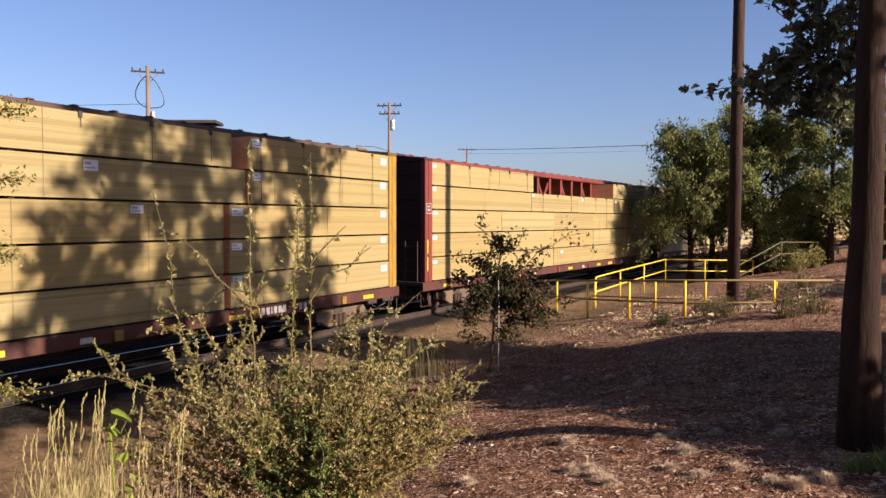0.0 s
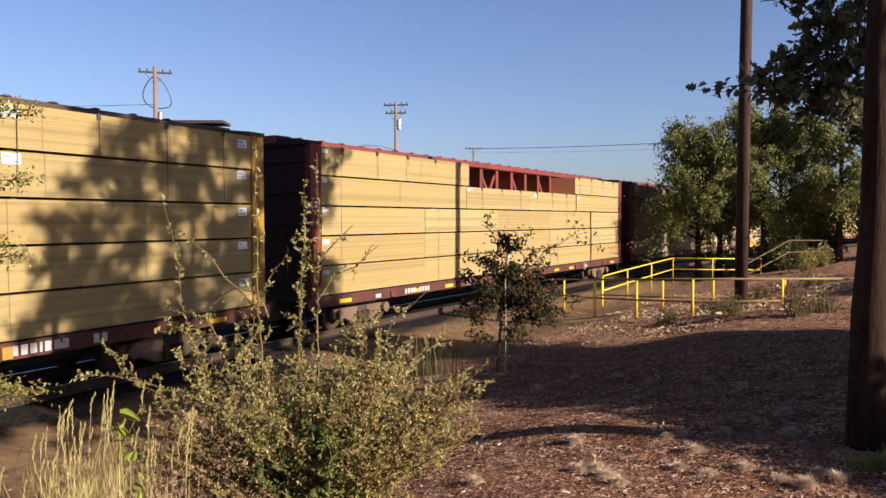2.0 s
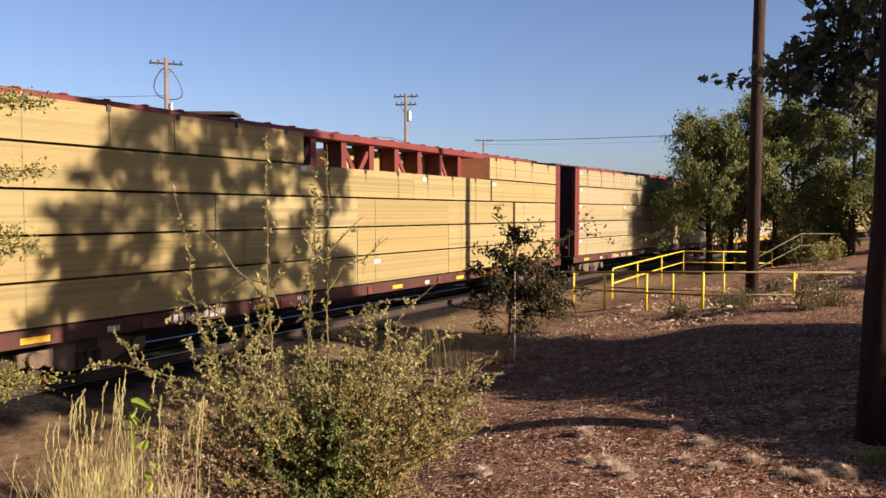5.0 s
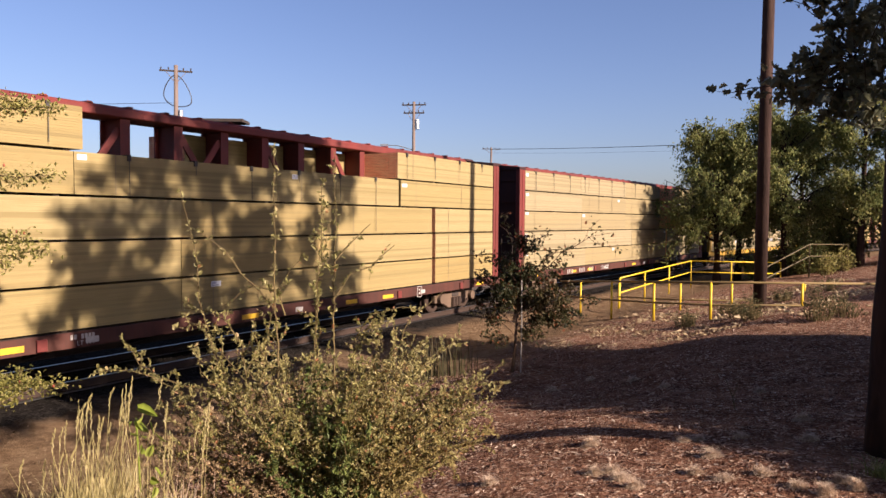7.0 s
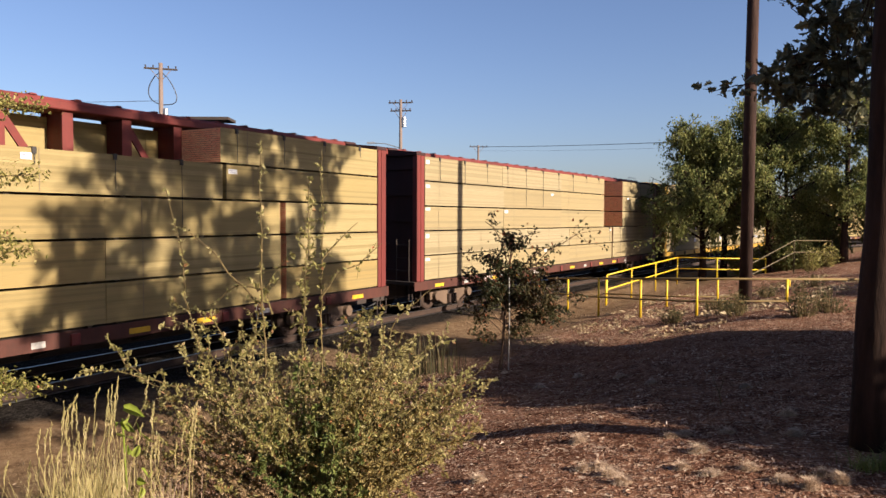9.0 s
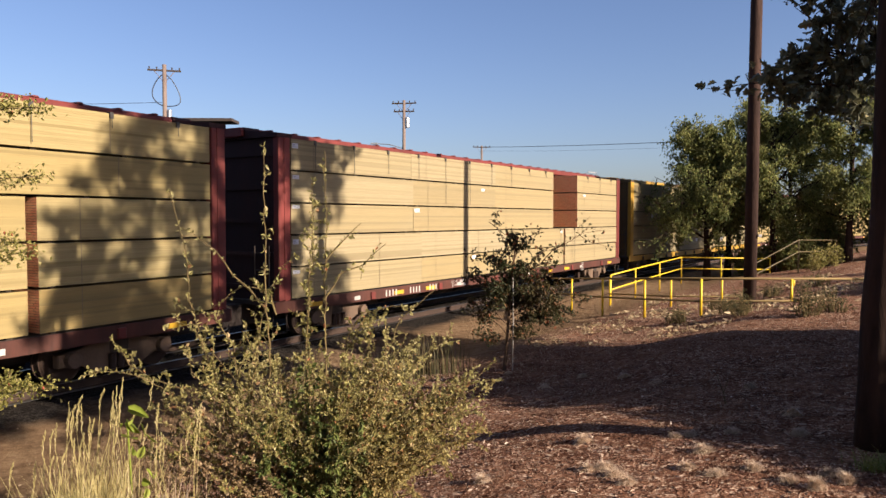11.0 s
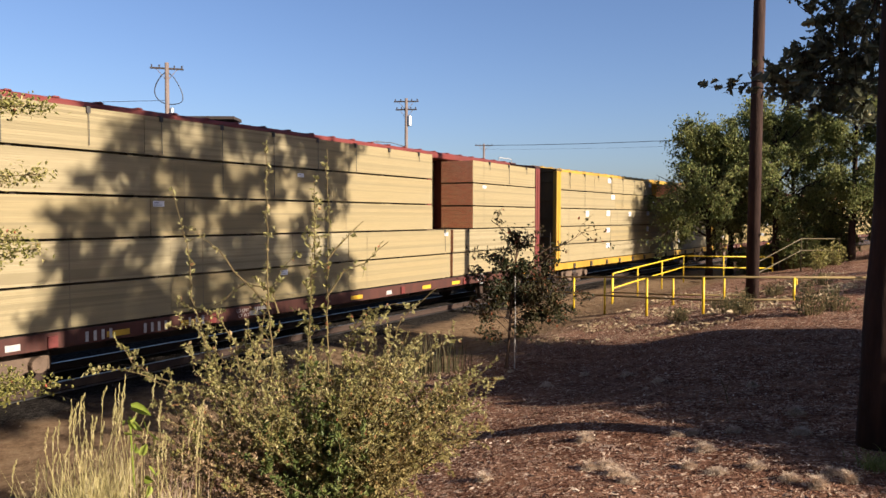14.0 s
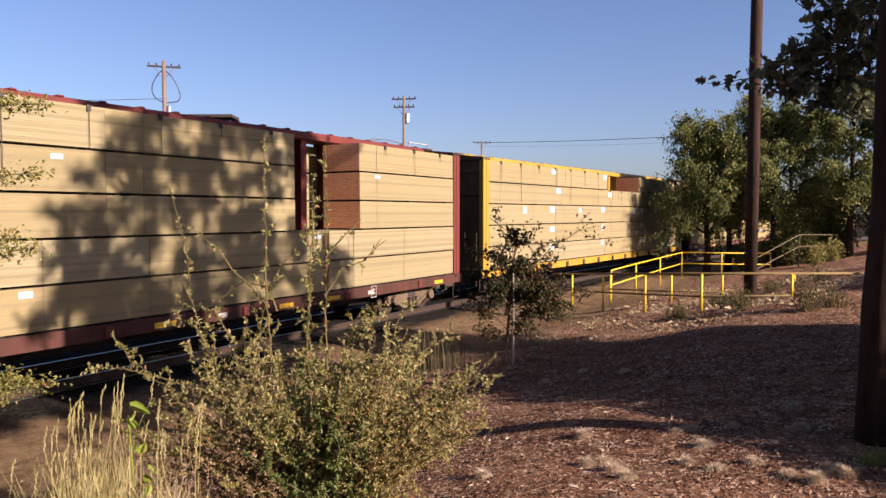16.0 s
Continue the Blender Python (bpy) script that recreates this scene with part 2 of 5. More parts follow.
def earth(name):
    """Bark mulch and dry litter on the bank, packed dirt by the track, ballast with the train's shade in its colour
    round the rails.
    """
    m, n, l, b = node_material(name)
    co = n.new("ShaderNodeTexCoord").outputs["Object"]
    q = n.new("ShaderNodeVectorMath")
    q.operation = "DISTANCE"
    l.new(co, q.inputs[0])
    sp = n.new("ShaderNodeSeparateXYZ")
    l.new(co, sp.inputs[0])
    flat = n.new("ShaderNodeCombineXYZ")
    l.new(sp.outputs["X"], flat.inputs["X"])
    l.new(sp.outputs["Y"], flat.inputs["Y"])
    l.new(flat.outputs[0], q.inputs[0])
    q.inputs[1].default_value = (RC[0], RC[1], 0)
    off = n.new("ShaderNodeMath")                      # metres beside the track
    off.operation = "SUBTRACT"
    off.inputs[0].default_value = 1 / K
    l.new(q.outputs["Value"], off.inputs[1])
    wob = noise_tex(n, l, 0.7, 4)
    wobble = n.new("ShaderNodeMath")
    wobble.operation = "MULTIPLY_ADD"
    l.new(wob, wobble.inputs[0])
    wobble.inputs[1].default_value = 2.4
    l.new(off.outputs[0], wobble.inputs[2])
    warp = n.new("ShaderNodeVectorMath")
    warp.operation = "MULTIPLY_ADD"
    wn_ = n.new("ShaderNodeTexNoise")
    wn_.inputs["Scale"].default_value, wn_.inputs["Detail"].default_value = 11, 4
    l.new(co, wn_.inputs["Vector"])
    l.new(wn_.outputs["Color"], warp.inputs[0])
    warp.inputs[1].default_value = (0.22, 0.22, 0.0)
    l.new(co, warp.inputs[2])
    chips = n.new("ShaderNodeTexVoronoi")
    chips.inputs["Scale"].default_value = 52
    l.new(warp.outputs[0], chips.inputs["Vector"])
    chips2 = n.new("ShaderNodeTexVoronoi")
    chips2.inputs["Scale"].default_value = 9
    l.new(warp.outputs[0], chips2.inputs["Vector"])
    sep = n.new("ShaderNodeSeparateColor")
    l.new(chips.outputs["Color"], sep.inputs[0])
    mulch = ramp(n, l, sep.outputs[0], ((0.0, (0.028, 0.012, 0.008)), (0.35, (0.145, 0.068, 0.043)), (0.8, (0.285, 0.148, 0.094)), (0.95, (0.60, 0.44, 0.32))))
    dry = noise_tex(n, l, 1.6, 8, 0.72)
    mulch = mixed(n, l, ramp(n, l, dry, ((0.47, GREY(0)), (0.66, GREY(0.7)))), mulch, (0.27, 0.140, 0.085))
    dark = noise_tex(n, l, 2.7, 6, 0.65)
    mulch = mixed(n, l, ramp(n, l, dark, ((0.5, GREY(0)), (0.7, GREY(0.75)))), mulch, (0.060, 0.024, 0.014))
    dirt = ramp(n, l, noise_tex(n, l, 4, 9, 0.78), ((0.28, (0.082, 0.048, 0.027)), (0.5, (0.185, 0.120, 0.070)), (0.68, (0.255, 0.178, 0.108)), (0.8, (0.34, 0.25, 0.16))))
    # ballast painted near-black: the shade under and beside the train
    shaded_stone = ramp(n, l, sep.outputs[1], ((0.0, (0.00936, 0.0078, 0.00702)), (0.6, (0.02496, 0.02106, 0.01872)), (1.0, (0.0624, 0.05304, 0.04524))))
    c = mixed(n, l, ramp(n, l, wobble.outputs[0], ((0.0, GREY(0)), (1.0, GREY(1)))), shaded_stone, dirt)
    # the shade-dark ballast reaches out past the near rail
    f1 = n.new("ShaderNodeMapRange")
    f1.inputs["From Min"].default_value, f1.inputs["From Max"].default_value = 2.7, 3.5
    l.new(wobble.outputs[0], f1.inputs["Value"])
    f2 = n.new("ShaderNodeMapRange")
    f2.inputs["From Min"].default_value, f2.inputs["From Max"].default_value = 6.6, 7.8
    l.new(wobble.outputs[0], f2.inputs["Value"])
    c = mixed(n, l, f1.outputs[0], shaded_stone, dirt)
    c = mixed(n, l, f2.outputs[0], c, mulch)
    l.new(c, b.inputs["Base Color"])
    b.inputs["Roughness"].default_value = 0.95
    b.inputs["Specular IOR Level"].default_value = 0.0
    hh = n.new("ShaderNodeMath")
    l.new(chips.outputs["Distance"], hh.inputs[0])
    l.new(chips2.outputs["Distance"], hh.inputs[1])
    bump(n, l, b, hh.outputs[0], 0.8, 0.03)
    return m


def plain(name, colour, rough=0.6, metal=0.0, vary=0.25, scale=20):
    m, n, l, b = node_material(name)
    g = noise_tex(n, l, scale, 5)
    c = ramp(n, l, g, ((0.3, tuple(v * (1 - vary) for v in colour)), (0.7, tuple(min(1, v * (1 + vary)) for v in colour))))
    l.new(c, b.inputs["Base Color"])
    b.inputs["Roughness"].default_value, b.inputs["Metallic"].default_value = rough, metal
    return m


M_EARTH = earth("earth")
M_LUMBER = sawn_lumber("sawn_lumber", ((0.269, 0.193, 0.078), (0.290, 0.225, 0.098), (0.275, 0.199, 0.077), (0.309, 0.252, 0.126)))
M_PALE = sawn_lumber("pale_lumber", ((0.264, 0.206, 0.108), (0.289, 0.235, 0.134), (0.273, 0.210, 0.104), (0.299, 0.250, 0.155)))
M_ENDS = board_ends("board_ends", (0.78, 0.27, 0.13))
M_SILL = painted("sill_paint", (0.066, 0.021, 0.014), (0.02, 0.010, 0.008), 0.8, 0.75, 2.5)
# car paints darkened to hold the shade on the car ends
M_ENDSHADE = painted("shaded_red_paint", (0.036, 0.012, 0.011), (0.014, 0.008, 0.008), 0.7, 0.8, 2.0)
M_OCHRESHADE = painted("shaded_ochre_paint", (0.090, 0.058, 0.022), (0.03, 0.02, 0.014), 0.8, 0.8, 2.0)
M_RED = painted("oxide_red_paint", (0.132, 0.023, 0.019), (0.032, 0.013, 0.010), 0.6, 0.65)
M_BROWN = painted("brown_car_paint", (0.156, 0.0663, 0.0312), (0.0468, 0.0273, 0.01716), 0.6)
M_CHORD = painted("dark_brown_paint", (0.060, 0.036, 0.026), (0.026, 0.016, 0.012), 0.7, 0.7)
M_OCHRE = painted("ochre_car_paint", (0.29, 0.165, 0.020), (0.07, 0.036, 0.014), 0.85, 0.65)
M_YELLOW = painted("yellow_car_paint", (0.3432, 0.195, 0.0195), (0.078, 0.0429, 0.0156), 0.45)
M_GRIME = painted("underframe_grime", (0.0429, 0.0312, 0.02652), (0.0156, 0.01326, 0.01248), 0.6, 0.8)
M_STEEL = plain("polished_rail", (0.26, 0.25, 0.25), 0.38, 1.0, 0.1)
M_RUST = painted("rusty_rail", (0.040, 0.023, 0.016), (0.014, 0.010, 0.008), 0.6, 0.85)
M_SLEEPER = bark("sleeper_wood", (0.0234, 0.01872, 0.0156), (0.0702, 0.0546, 0.0429), 8)
M_DULL = painted("dull_railing", (0.085, 0.060, 0.022), (0.039, 0.0234, 0.0156), 0.5)
M_DULLRAIL = painted("worn_rail_paint", (0.17, 0.115, 0.038), (0.10, 0.065, 0.04), 0.6, 0.7, 3)
M_FRAME = painted("bogie_casting", (0.115, 0.075, 0.050), (0.03, 0.02, 0.015), 0.6, 0.8)
M_RAILING = painted("railing_yellow", (0.6084, 0.4134, 0.0117), (0.273, 0.156, 0.0234), 0.35, 0.45, 3)
M_POLE = bark("pole_wood", (0.018, 0.011, 0.010), (0.062, 0.036, 0.028), 5)
M_FARPOLE = bark("weathered_pole", (0.12, 0.088, 0.075), (0.20, 0.155, 0.132), 3)
M_BARK = bark("tree_bark", (0.011, 0.007, 0.006), (0.050, 0.027, 0.019), 7)
M_SAPBARK = bark("sapling_bark", (0.045, 0.026, 0.018), (0.14, 0.085, 0.055), 20)
M_STAKE = bark("weathered_stake", (0.16, 0.13, 0.11), (0.46, 0.42, 0.38), 9)
M_TWIG = bark("twig_bark", (0.0702, 0.0468, 0.0234), (0.1872, 0.1404, 0.0624), 20)
M_PAPER = plain("paper_tag", (0.4836, 0.4914, 0.5304), 0.6, 0, 0.06)
M_PRINT = plain("tag_print", (0.22, 0.22, 0.28), 0.7, 0, 0.2)
M_WHITE = plain("white_stencil", (0.34, 0.32, 0.30), 0.7, 0, 0.2)
M_DECALY = painted("yellow_reflector", (0.52, 0.31, 0.016), (0.16, 0.085, 0.02), 0.7, 0.5, 4)
M_STRAP = plain("dark_strap", (0.0273, 0.02184, 0.0195), 0.7, 0, 0.3)
M_BAND = plain("steel_band", (0.15, 0.115, 0.07), 0.6, 0.2, 0.3)
M_CABLE = plain("black_cable", (0.02, 0.02, 0.022), 0.6, 0, 0.2)
M_GALV = plain("galvanised_steel", (0.429, 0.4368, 0.4446), 0.4, 0.8, 0.15)
M_LEAF_BUSH = foliage("bush_leaf", (0.125, 0.117, 0.034), (0.335, 0.295, 0.098), (0.62, 0.52, 0.26), 0.45, 0.46, 0.4, (0.40, 0.18, 0.08))
M_LEAF_OLIVE = foliage("olive_leaf", (0.13, 0.105, 0.034), (0.33, 0.26, 0.088), (0.56, 0.44, 0.20), 0.5, 0.46, 0.3, (0.36, 0.16, 0.07))
M_LEAF_DRY = foliage("withered_leaf", (0.12, 0.075, 0.040), (0.30, 0.20, 0.11), (0.52, 0.38, 0.23), 0.7, 0.3, 0.15)
M_LEAF_DEEP = foliage("deep_green_leaf", (0.045, 0.062, 0.016), (0.120, 0.150, 0.040), (0.26, 0.26, 0.075), 0.45, 0.35, 0.3)
M_LITTER = foliage("dry_leaf", (0.20, 0.13, 0.07), (0.42, 0.31, 0.18), (0.62, 0.50, 0.33), 0.8, 0.2, 0.1)
M_LEAF_BIG = foliage("broad_leaf", (0.055, 0.062, 0.042), (0.110, 0.116, 0.072), (0.22, 0.185, 0.085), 0.55, 0.36, 0.3)
M_LEAF_TREE = foliage("tree_leaf", (0.045, 0.060, 0.017), (0.148, 0.172, 0.052), (0.33, 0.31, 0.105), 0.6, 0.38, 0.15)
M_LEAF_SCRUB = foliage("scrub_leaf", (0.024, 0.026, 0.012), (0.060, 0.062, 0.024), (0.15, 0.12, 0.05), 0.6, 0.3, 0.15)
M_LEAF_SMALL = foliage("sapling_leaf", (0.020, 0.024, 0.010), (0.048, 0.052, 0.020), (0.13, 0.065, 0.028), 0.5, 0.30, 0.25, (0.28, 0.09, 0.04))
M_LEAF_LEFT = foliage("berry_leaf", (0.12, 0.12, 0.028), (0.29, 0.265, 0.070), (0.52, 0.42, 0.17), 0.5, 0.45)
M_BERRY = plain("red_berry", (0.26, 0.055, 0.025), 0.5, 0, 0.3)
M_GRASS = foliage("dry_grass", (0.29, 0.235, 0.09), (0.46, 0.385, 0.165), (0.60, 0.50, 0.27), 0.7, 0.38, 0.2)
M_DEAD = foliage("dead_grass", (0.26, 0.17, 0.11), (0.46, 0.33, 0.23), (0.60, 0.46, 0.34), 0.9, 0.3, 0.1)
M_GREENGRASS = foliage("green_grass", (0.0936, 0.117, 0.0273), (0.2028, 0.2106, 0.0546), (0.351, 0.2964, 0.1092), 0.6, 0.35)
M_TUFT = foliage("straw_tuft", (0.30, 0.20, 0.13), (0.54, 0.41, 0.30), (0.68, 0.55, 0.42), 0.9, 0.3, 0.1)
M_CHIP = foliage("bark_chip", (0.05, 0.024, 0.017), (0.16, 0.082, 0.058), (0.44, 0.30, 0.22), 0.9, 0.0, 0.1, (0.70, 0.57, 0.46))
M_SPLINTER = foliage("pale_splinter", (0.20, 0.12, 0.08), (0.42, 0.30, 0.22), (0.66, 0.53, 0.42), 0.9, 0.0, 0.1)
M_SCRAP = foliage("dirt_scrap", (0.05, 0.03, 0.018), (0.15, 0.092, 0.055), (0.42, 0.31, 0.20), 0.9, 0.0, 0.1)
M_REED = foliage("dark_reed", (0.020, 0.022, 0.010), (0.048, 0.050, 0.020), (0.12, 0.09, 0.04), 0.6, 0.25, 0.2)
M_LIME = foliage("lime_leaf", (0.15, 0.19, 0.022), (0.22, 0.27, 0.034), (0.30, 0.34, 0.06), 0.45, 0.45)

# ---------------------------------------------------------------- ground, one sheet to the horizon
def axis_steps(lo, hi, far):
    """Fine steps near the camera, ever wider ones out to the horizon."""
    near = np.arange(lo, hi, 0.2)
    out = [0.3 * 1.16**i for i in range(200)]
    grow = np.cumsum(out)
    grow = grow[grow < far]
    return np.concatenate([lo - grow[::-1], near, hi + grow])


def build_ground():
    xs, ys = axis_steps(-11, 13, 2500), axis_steps(-2, 34, 2500)
    gx, gy = np.meshgrid(xs, ys)
    z = ground_z(gx, gy)
    v = np.stack([gx, gy, z], -1).reshape(-1, 3)
    w = len(xs)
    i = (np.arange(len(ys) - 1)[:, None] * w + np.arange(w - 1)[None]).ravel()
    f = np.stack([i, i + 1, i + 1 + w, i + w], 1)
    ob = new("ground", arrays_mesh("ground", v, f, M_EARTH, True))
    tagged(ob, "bank of brown bark mulch falling to a dirt strip and ballast", "ground", kind="structure")


def build_track():
    tr = base("railway_track", Matrix(), "railway track of worn steel rails on dark wooden sleepers", "track", kind="structure")
    span = [s * 2.0 for s in range(-25, 61)]
    for off in (-0.755, 0.755):
        web, head, foot, edge = Geo(), Geo(), Geo(), Geo()
        for geo, prof in ((web, ((-0.012, -0.15), (0.012, -0.15), (0.012, -0.036), (0.036, -0.036), (0.036, -0.006), (-0.036, -0.006), (-0.036, -0.036), (-0.012, -0.036))),
                          (head, ((-0.030, -0.0055), (0.030, -0.0055), (0.026, 0.0), (-0.026, 0.0))),
                          (foot, ((-0.075, -0.172), (0.075, -0.172), (0.075, -0.158), (0.02, -0.14), (-0.02, -0.14), (-0.075, -0.158))),
                          (edge, ((0.050, -0.1715), (0.080, -0.1715), (0.080, -0.160), (0.050, -0.146)))):
            k = len(prof)
            for s in span:
                for a, b in prof:
                    x, y = track(s, off + a)
                    geo.v.append((x, y, RAIL + b))
            for i in range(len(span) - 1):
                for j in range(k):
                    a, b = i * k + j, i * k + (j + 1) % k
                    geo.f.append((a, b, b + k, a + k))
        rail = part("rail", web, M_RUST, tr)
        part("rail_head", head, M_STEEL, rail, "polished rail head")
        part("rail_foot", foot, M_RUST, rail)
        # strip of bright steel added as the glint on the foot's near edge
        part("foot_edge", edge, M_STEEL, rail, "bright steel strip for the glint along the rail foot")
    sl = Geo().box(-0.11, -1.3, -0.16, 0.11, 1.3, 0.0).mesh("sleeper", M_SLEEPER, bevel=0.012)
    for i in range(160):
        s = -36 + i * 0.56
        x, y = track(s)
        h = H0 + K * s
        o = part("sleeper", sl, M_SLEEPER, tr)
        o.matrix_world = pose(x, y, RAIL - 0.196 + 0.012 * random.uniform(-1, 0), 0, 0, 90 - math.degrees(h) + random.uniform(-0.8, 0.8))


# ---------------------------------------------------------------- lumber cars
HALF, DECK, TIER = 1.38, 1.12, 0.698
PACKS = {}


def pack_mesh(length, material, seed, ends):
    """A strapped pack of sawn boards: sixteen courses of slightly uneven boards on bearers."""
    key = (round(length, 2), material.name, seed, ends)
    if key in PACKS:
        return PACKS[key]
    rng = random.Random(seed)
    n = 16
    pitch = (TIER - 0.04) / n
    prof = []
    for i in range(n):
        z, y = 0.036 + i * pitch, -rng.uniform(0, 0.004)
        prof += [(y, z), (y, z + pitch - 0.002), (0.007, z + pitch - 0.002), (0.007, z + pitch)]
    prof = prof[:-2] + [(1.12, 0.036 + n * pitch - 0.003), (1.12, 0.036)]
    g = Geo().prism(prof, 0.0, length, "x")
    me = g.mesh("lumber_pack", material)
    if ends:
        me.materials.append(M_ENDS)
        for p in me.polygons:
            if abs(p.normal.x) > 0.8:
                p.material_index = 1
    PACKS[key] = me
    return me


def bogie(parent, x, keyed):
    """A freight bogie: cast side frames, bolster, springs, two turning wheelsets."""
    bg = new("bogie")
    bg.parent = parent
    bg.location = (x, 0, 0)
    for s in (-1, 1):
        y0, y1 = sorted((s * 0.93, s * 1.08))
        g = Geo().prism(((-1.12, 0.50), (-1.12, 0.72), (-0.72, 0.76), (-0.35, 0.90), (0.35, 0.90), (0.72, 0.76), (1.12, 0.72), (1.12, 0.50), (0.74, 0.50), (0.36, 0.32), (-0.36, 0.32), (-0.74, 0.50)), y0, y1)
        part("side_frame", g, M_FRAME, bg, "grimy cast steel side frame", bevel=0.02)
        for d in (-0.89, 0.89):
            part("axle_box", Geo().disc(d, 0.61, s * 1.0, s * 1.2, 0.13, 14), M_FRAME, bg, bevel=0.012)
        for d in (-0.16, 0, 0.16):
            part("spring", Geo().tube([(d, s * 1.12, z) for z in (0.36, 0.62)], 0.06, 8), M_RUST, bg)
    part("bolster", Geo().box(-0.2, -1.1, 0.62, 0.2, 1.1, 0.86), M_GRIME, bg, bevel=0.03)
    for d in (-0.89, 0.89):
        ws = part("wheelset", Geo().tube([(0, -1.1, 0), (0, 1.1, 0)], 0.08, 12), M_GRIME, bg, "axle with two bright-treaded wheels")
        ws.location = (d, 0, 0.61)
        for s in (-1, 1):
            w = Geo()
            w.disc(0, 0, s * 0.70, s * 0.83, 0.405, 28, 0.402).disc(0, 0, s * 0.67, s * 0.70, 0.43, 28).disc(0, 0, s * 0.83, s * 0.86, 0.14, 16)
            for k in range(4):
                a = k * math.pi / 2
                w.box(0.18, s * 0.83 - 0.005, -0.03, 0.3, s * 0.83 + 0.012, 0.03, Matrix.Rotation(a, 4, "Y"))
            w.disc(0, 0, s * 0.83, s * 0.85, 0.385, 28, 0.36)
            part("wheel", w, M_RUST, ws, "worn steel wheel")
        keyed.append((ws, d))


def text_bars(parent, x, z, widths, h, y, material=None, gap=0.045):
    """Stencilled characters as plain upright bars."""
    for w in widths:
        if w > 0:
            g = Geo().box(x, y - 0.004, z, x + w, y + 0.003, z + h)
            part("stencil", g, material or M_WHITE, parent, "white stencilled character bar")
        x += abs(w) + gap


def lettering(parent, words, x, z, h, y, material):
    """Stencilled words in the built-in font, as one flat mesh."""
    cu = bpy.data.curves.new("stencil", "FONT")
    cu.body, cu.size, cu.extrude = words, h * 1.4, 0.001
    ob = bpy.data.objects.new("stencil", cu)
    me = bpy.data.meshes.new_from_object(ob)
    bpy.data.objects.remove(ob)
    me.transform(pose(x, y, z, 90))
    me.materials.clear()
    me.materials.append(material)
    part("stencil", me, material, parent, "white stencilled words")


WHEELS, CARS = [], []
BEARER = Geo().box(0, 0.05, 0, 0.09, 1.1, 0.036).mesh("bearer", M_SLEEPER)


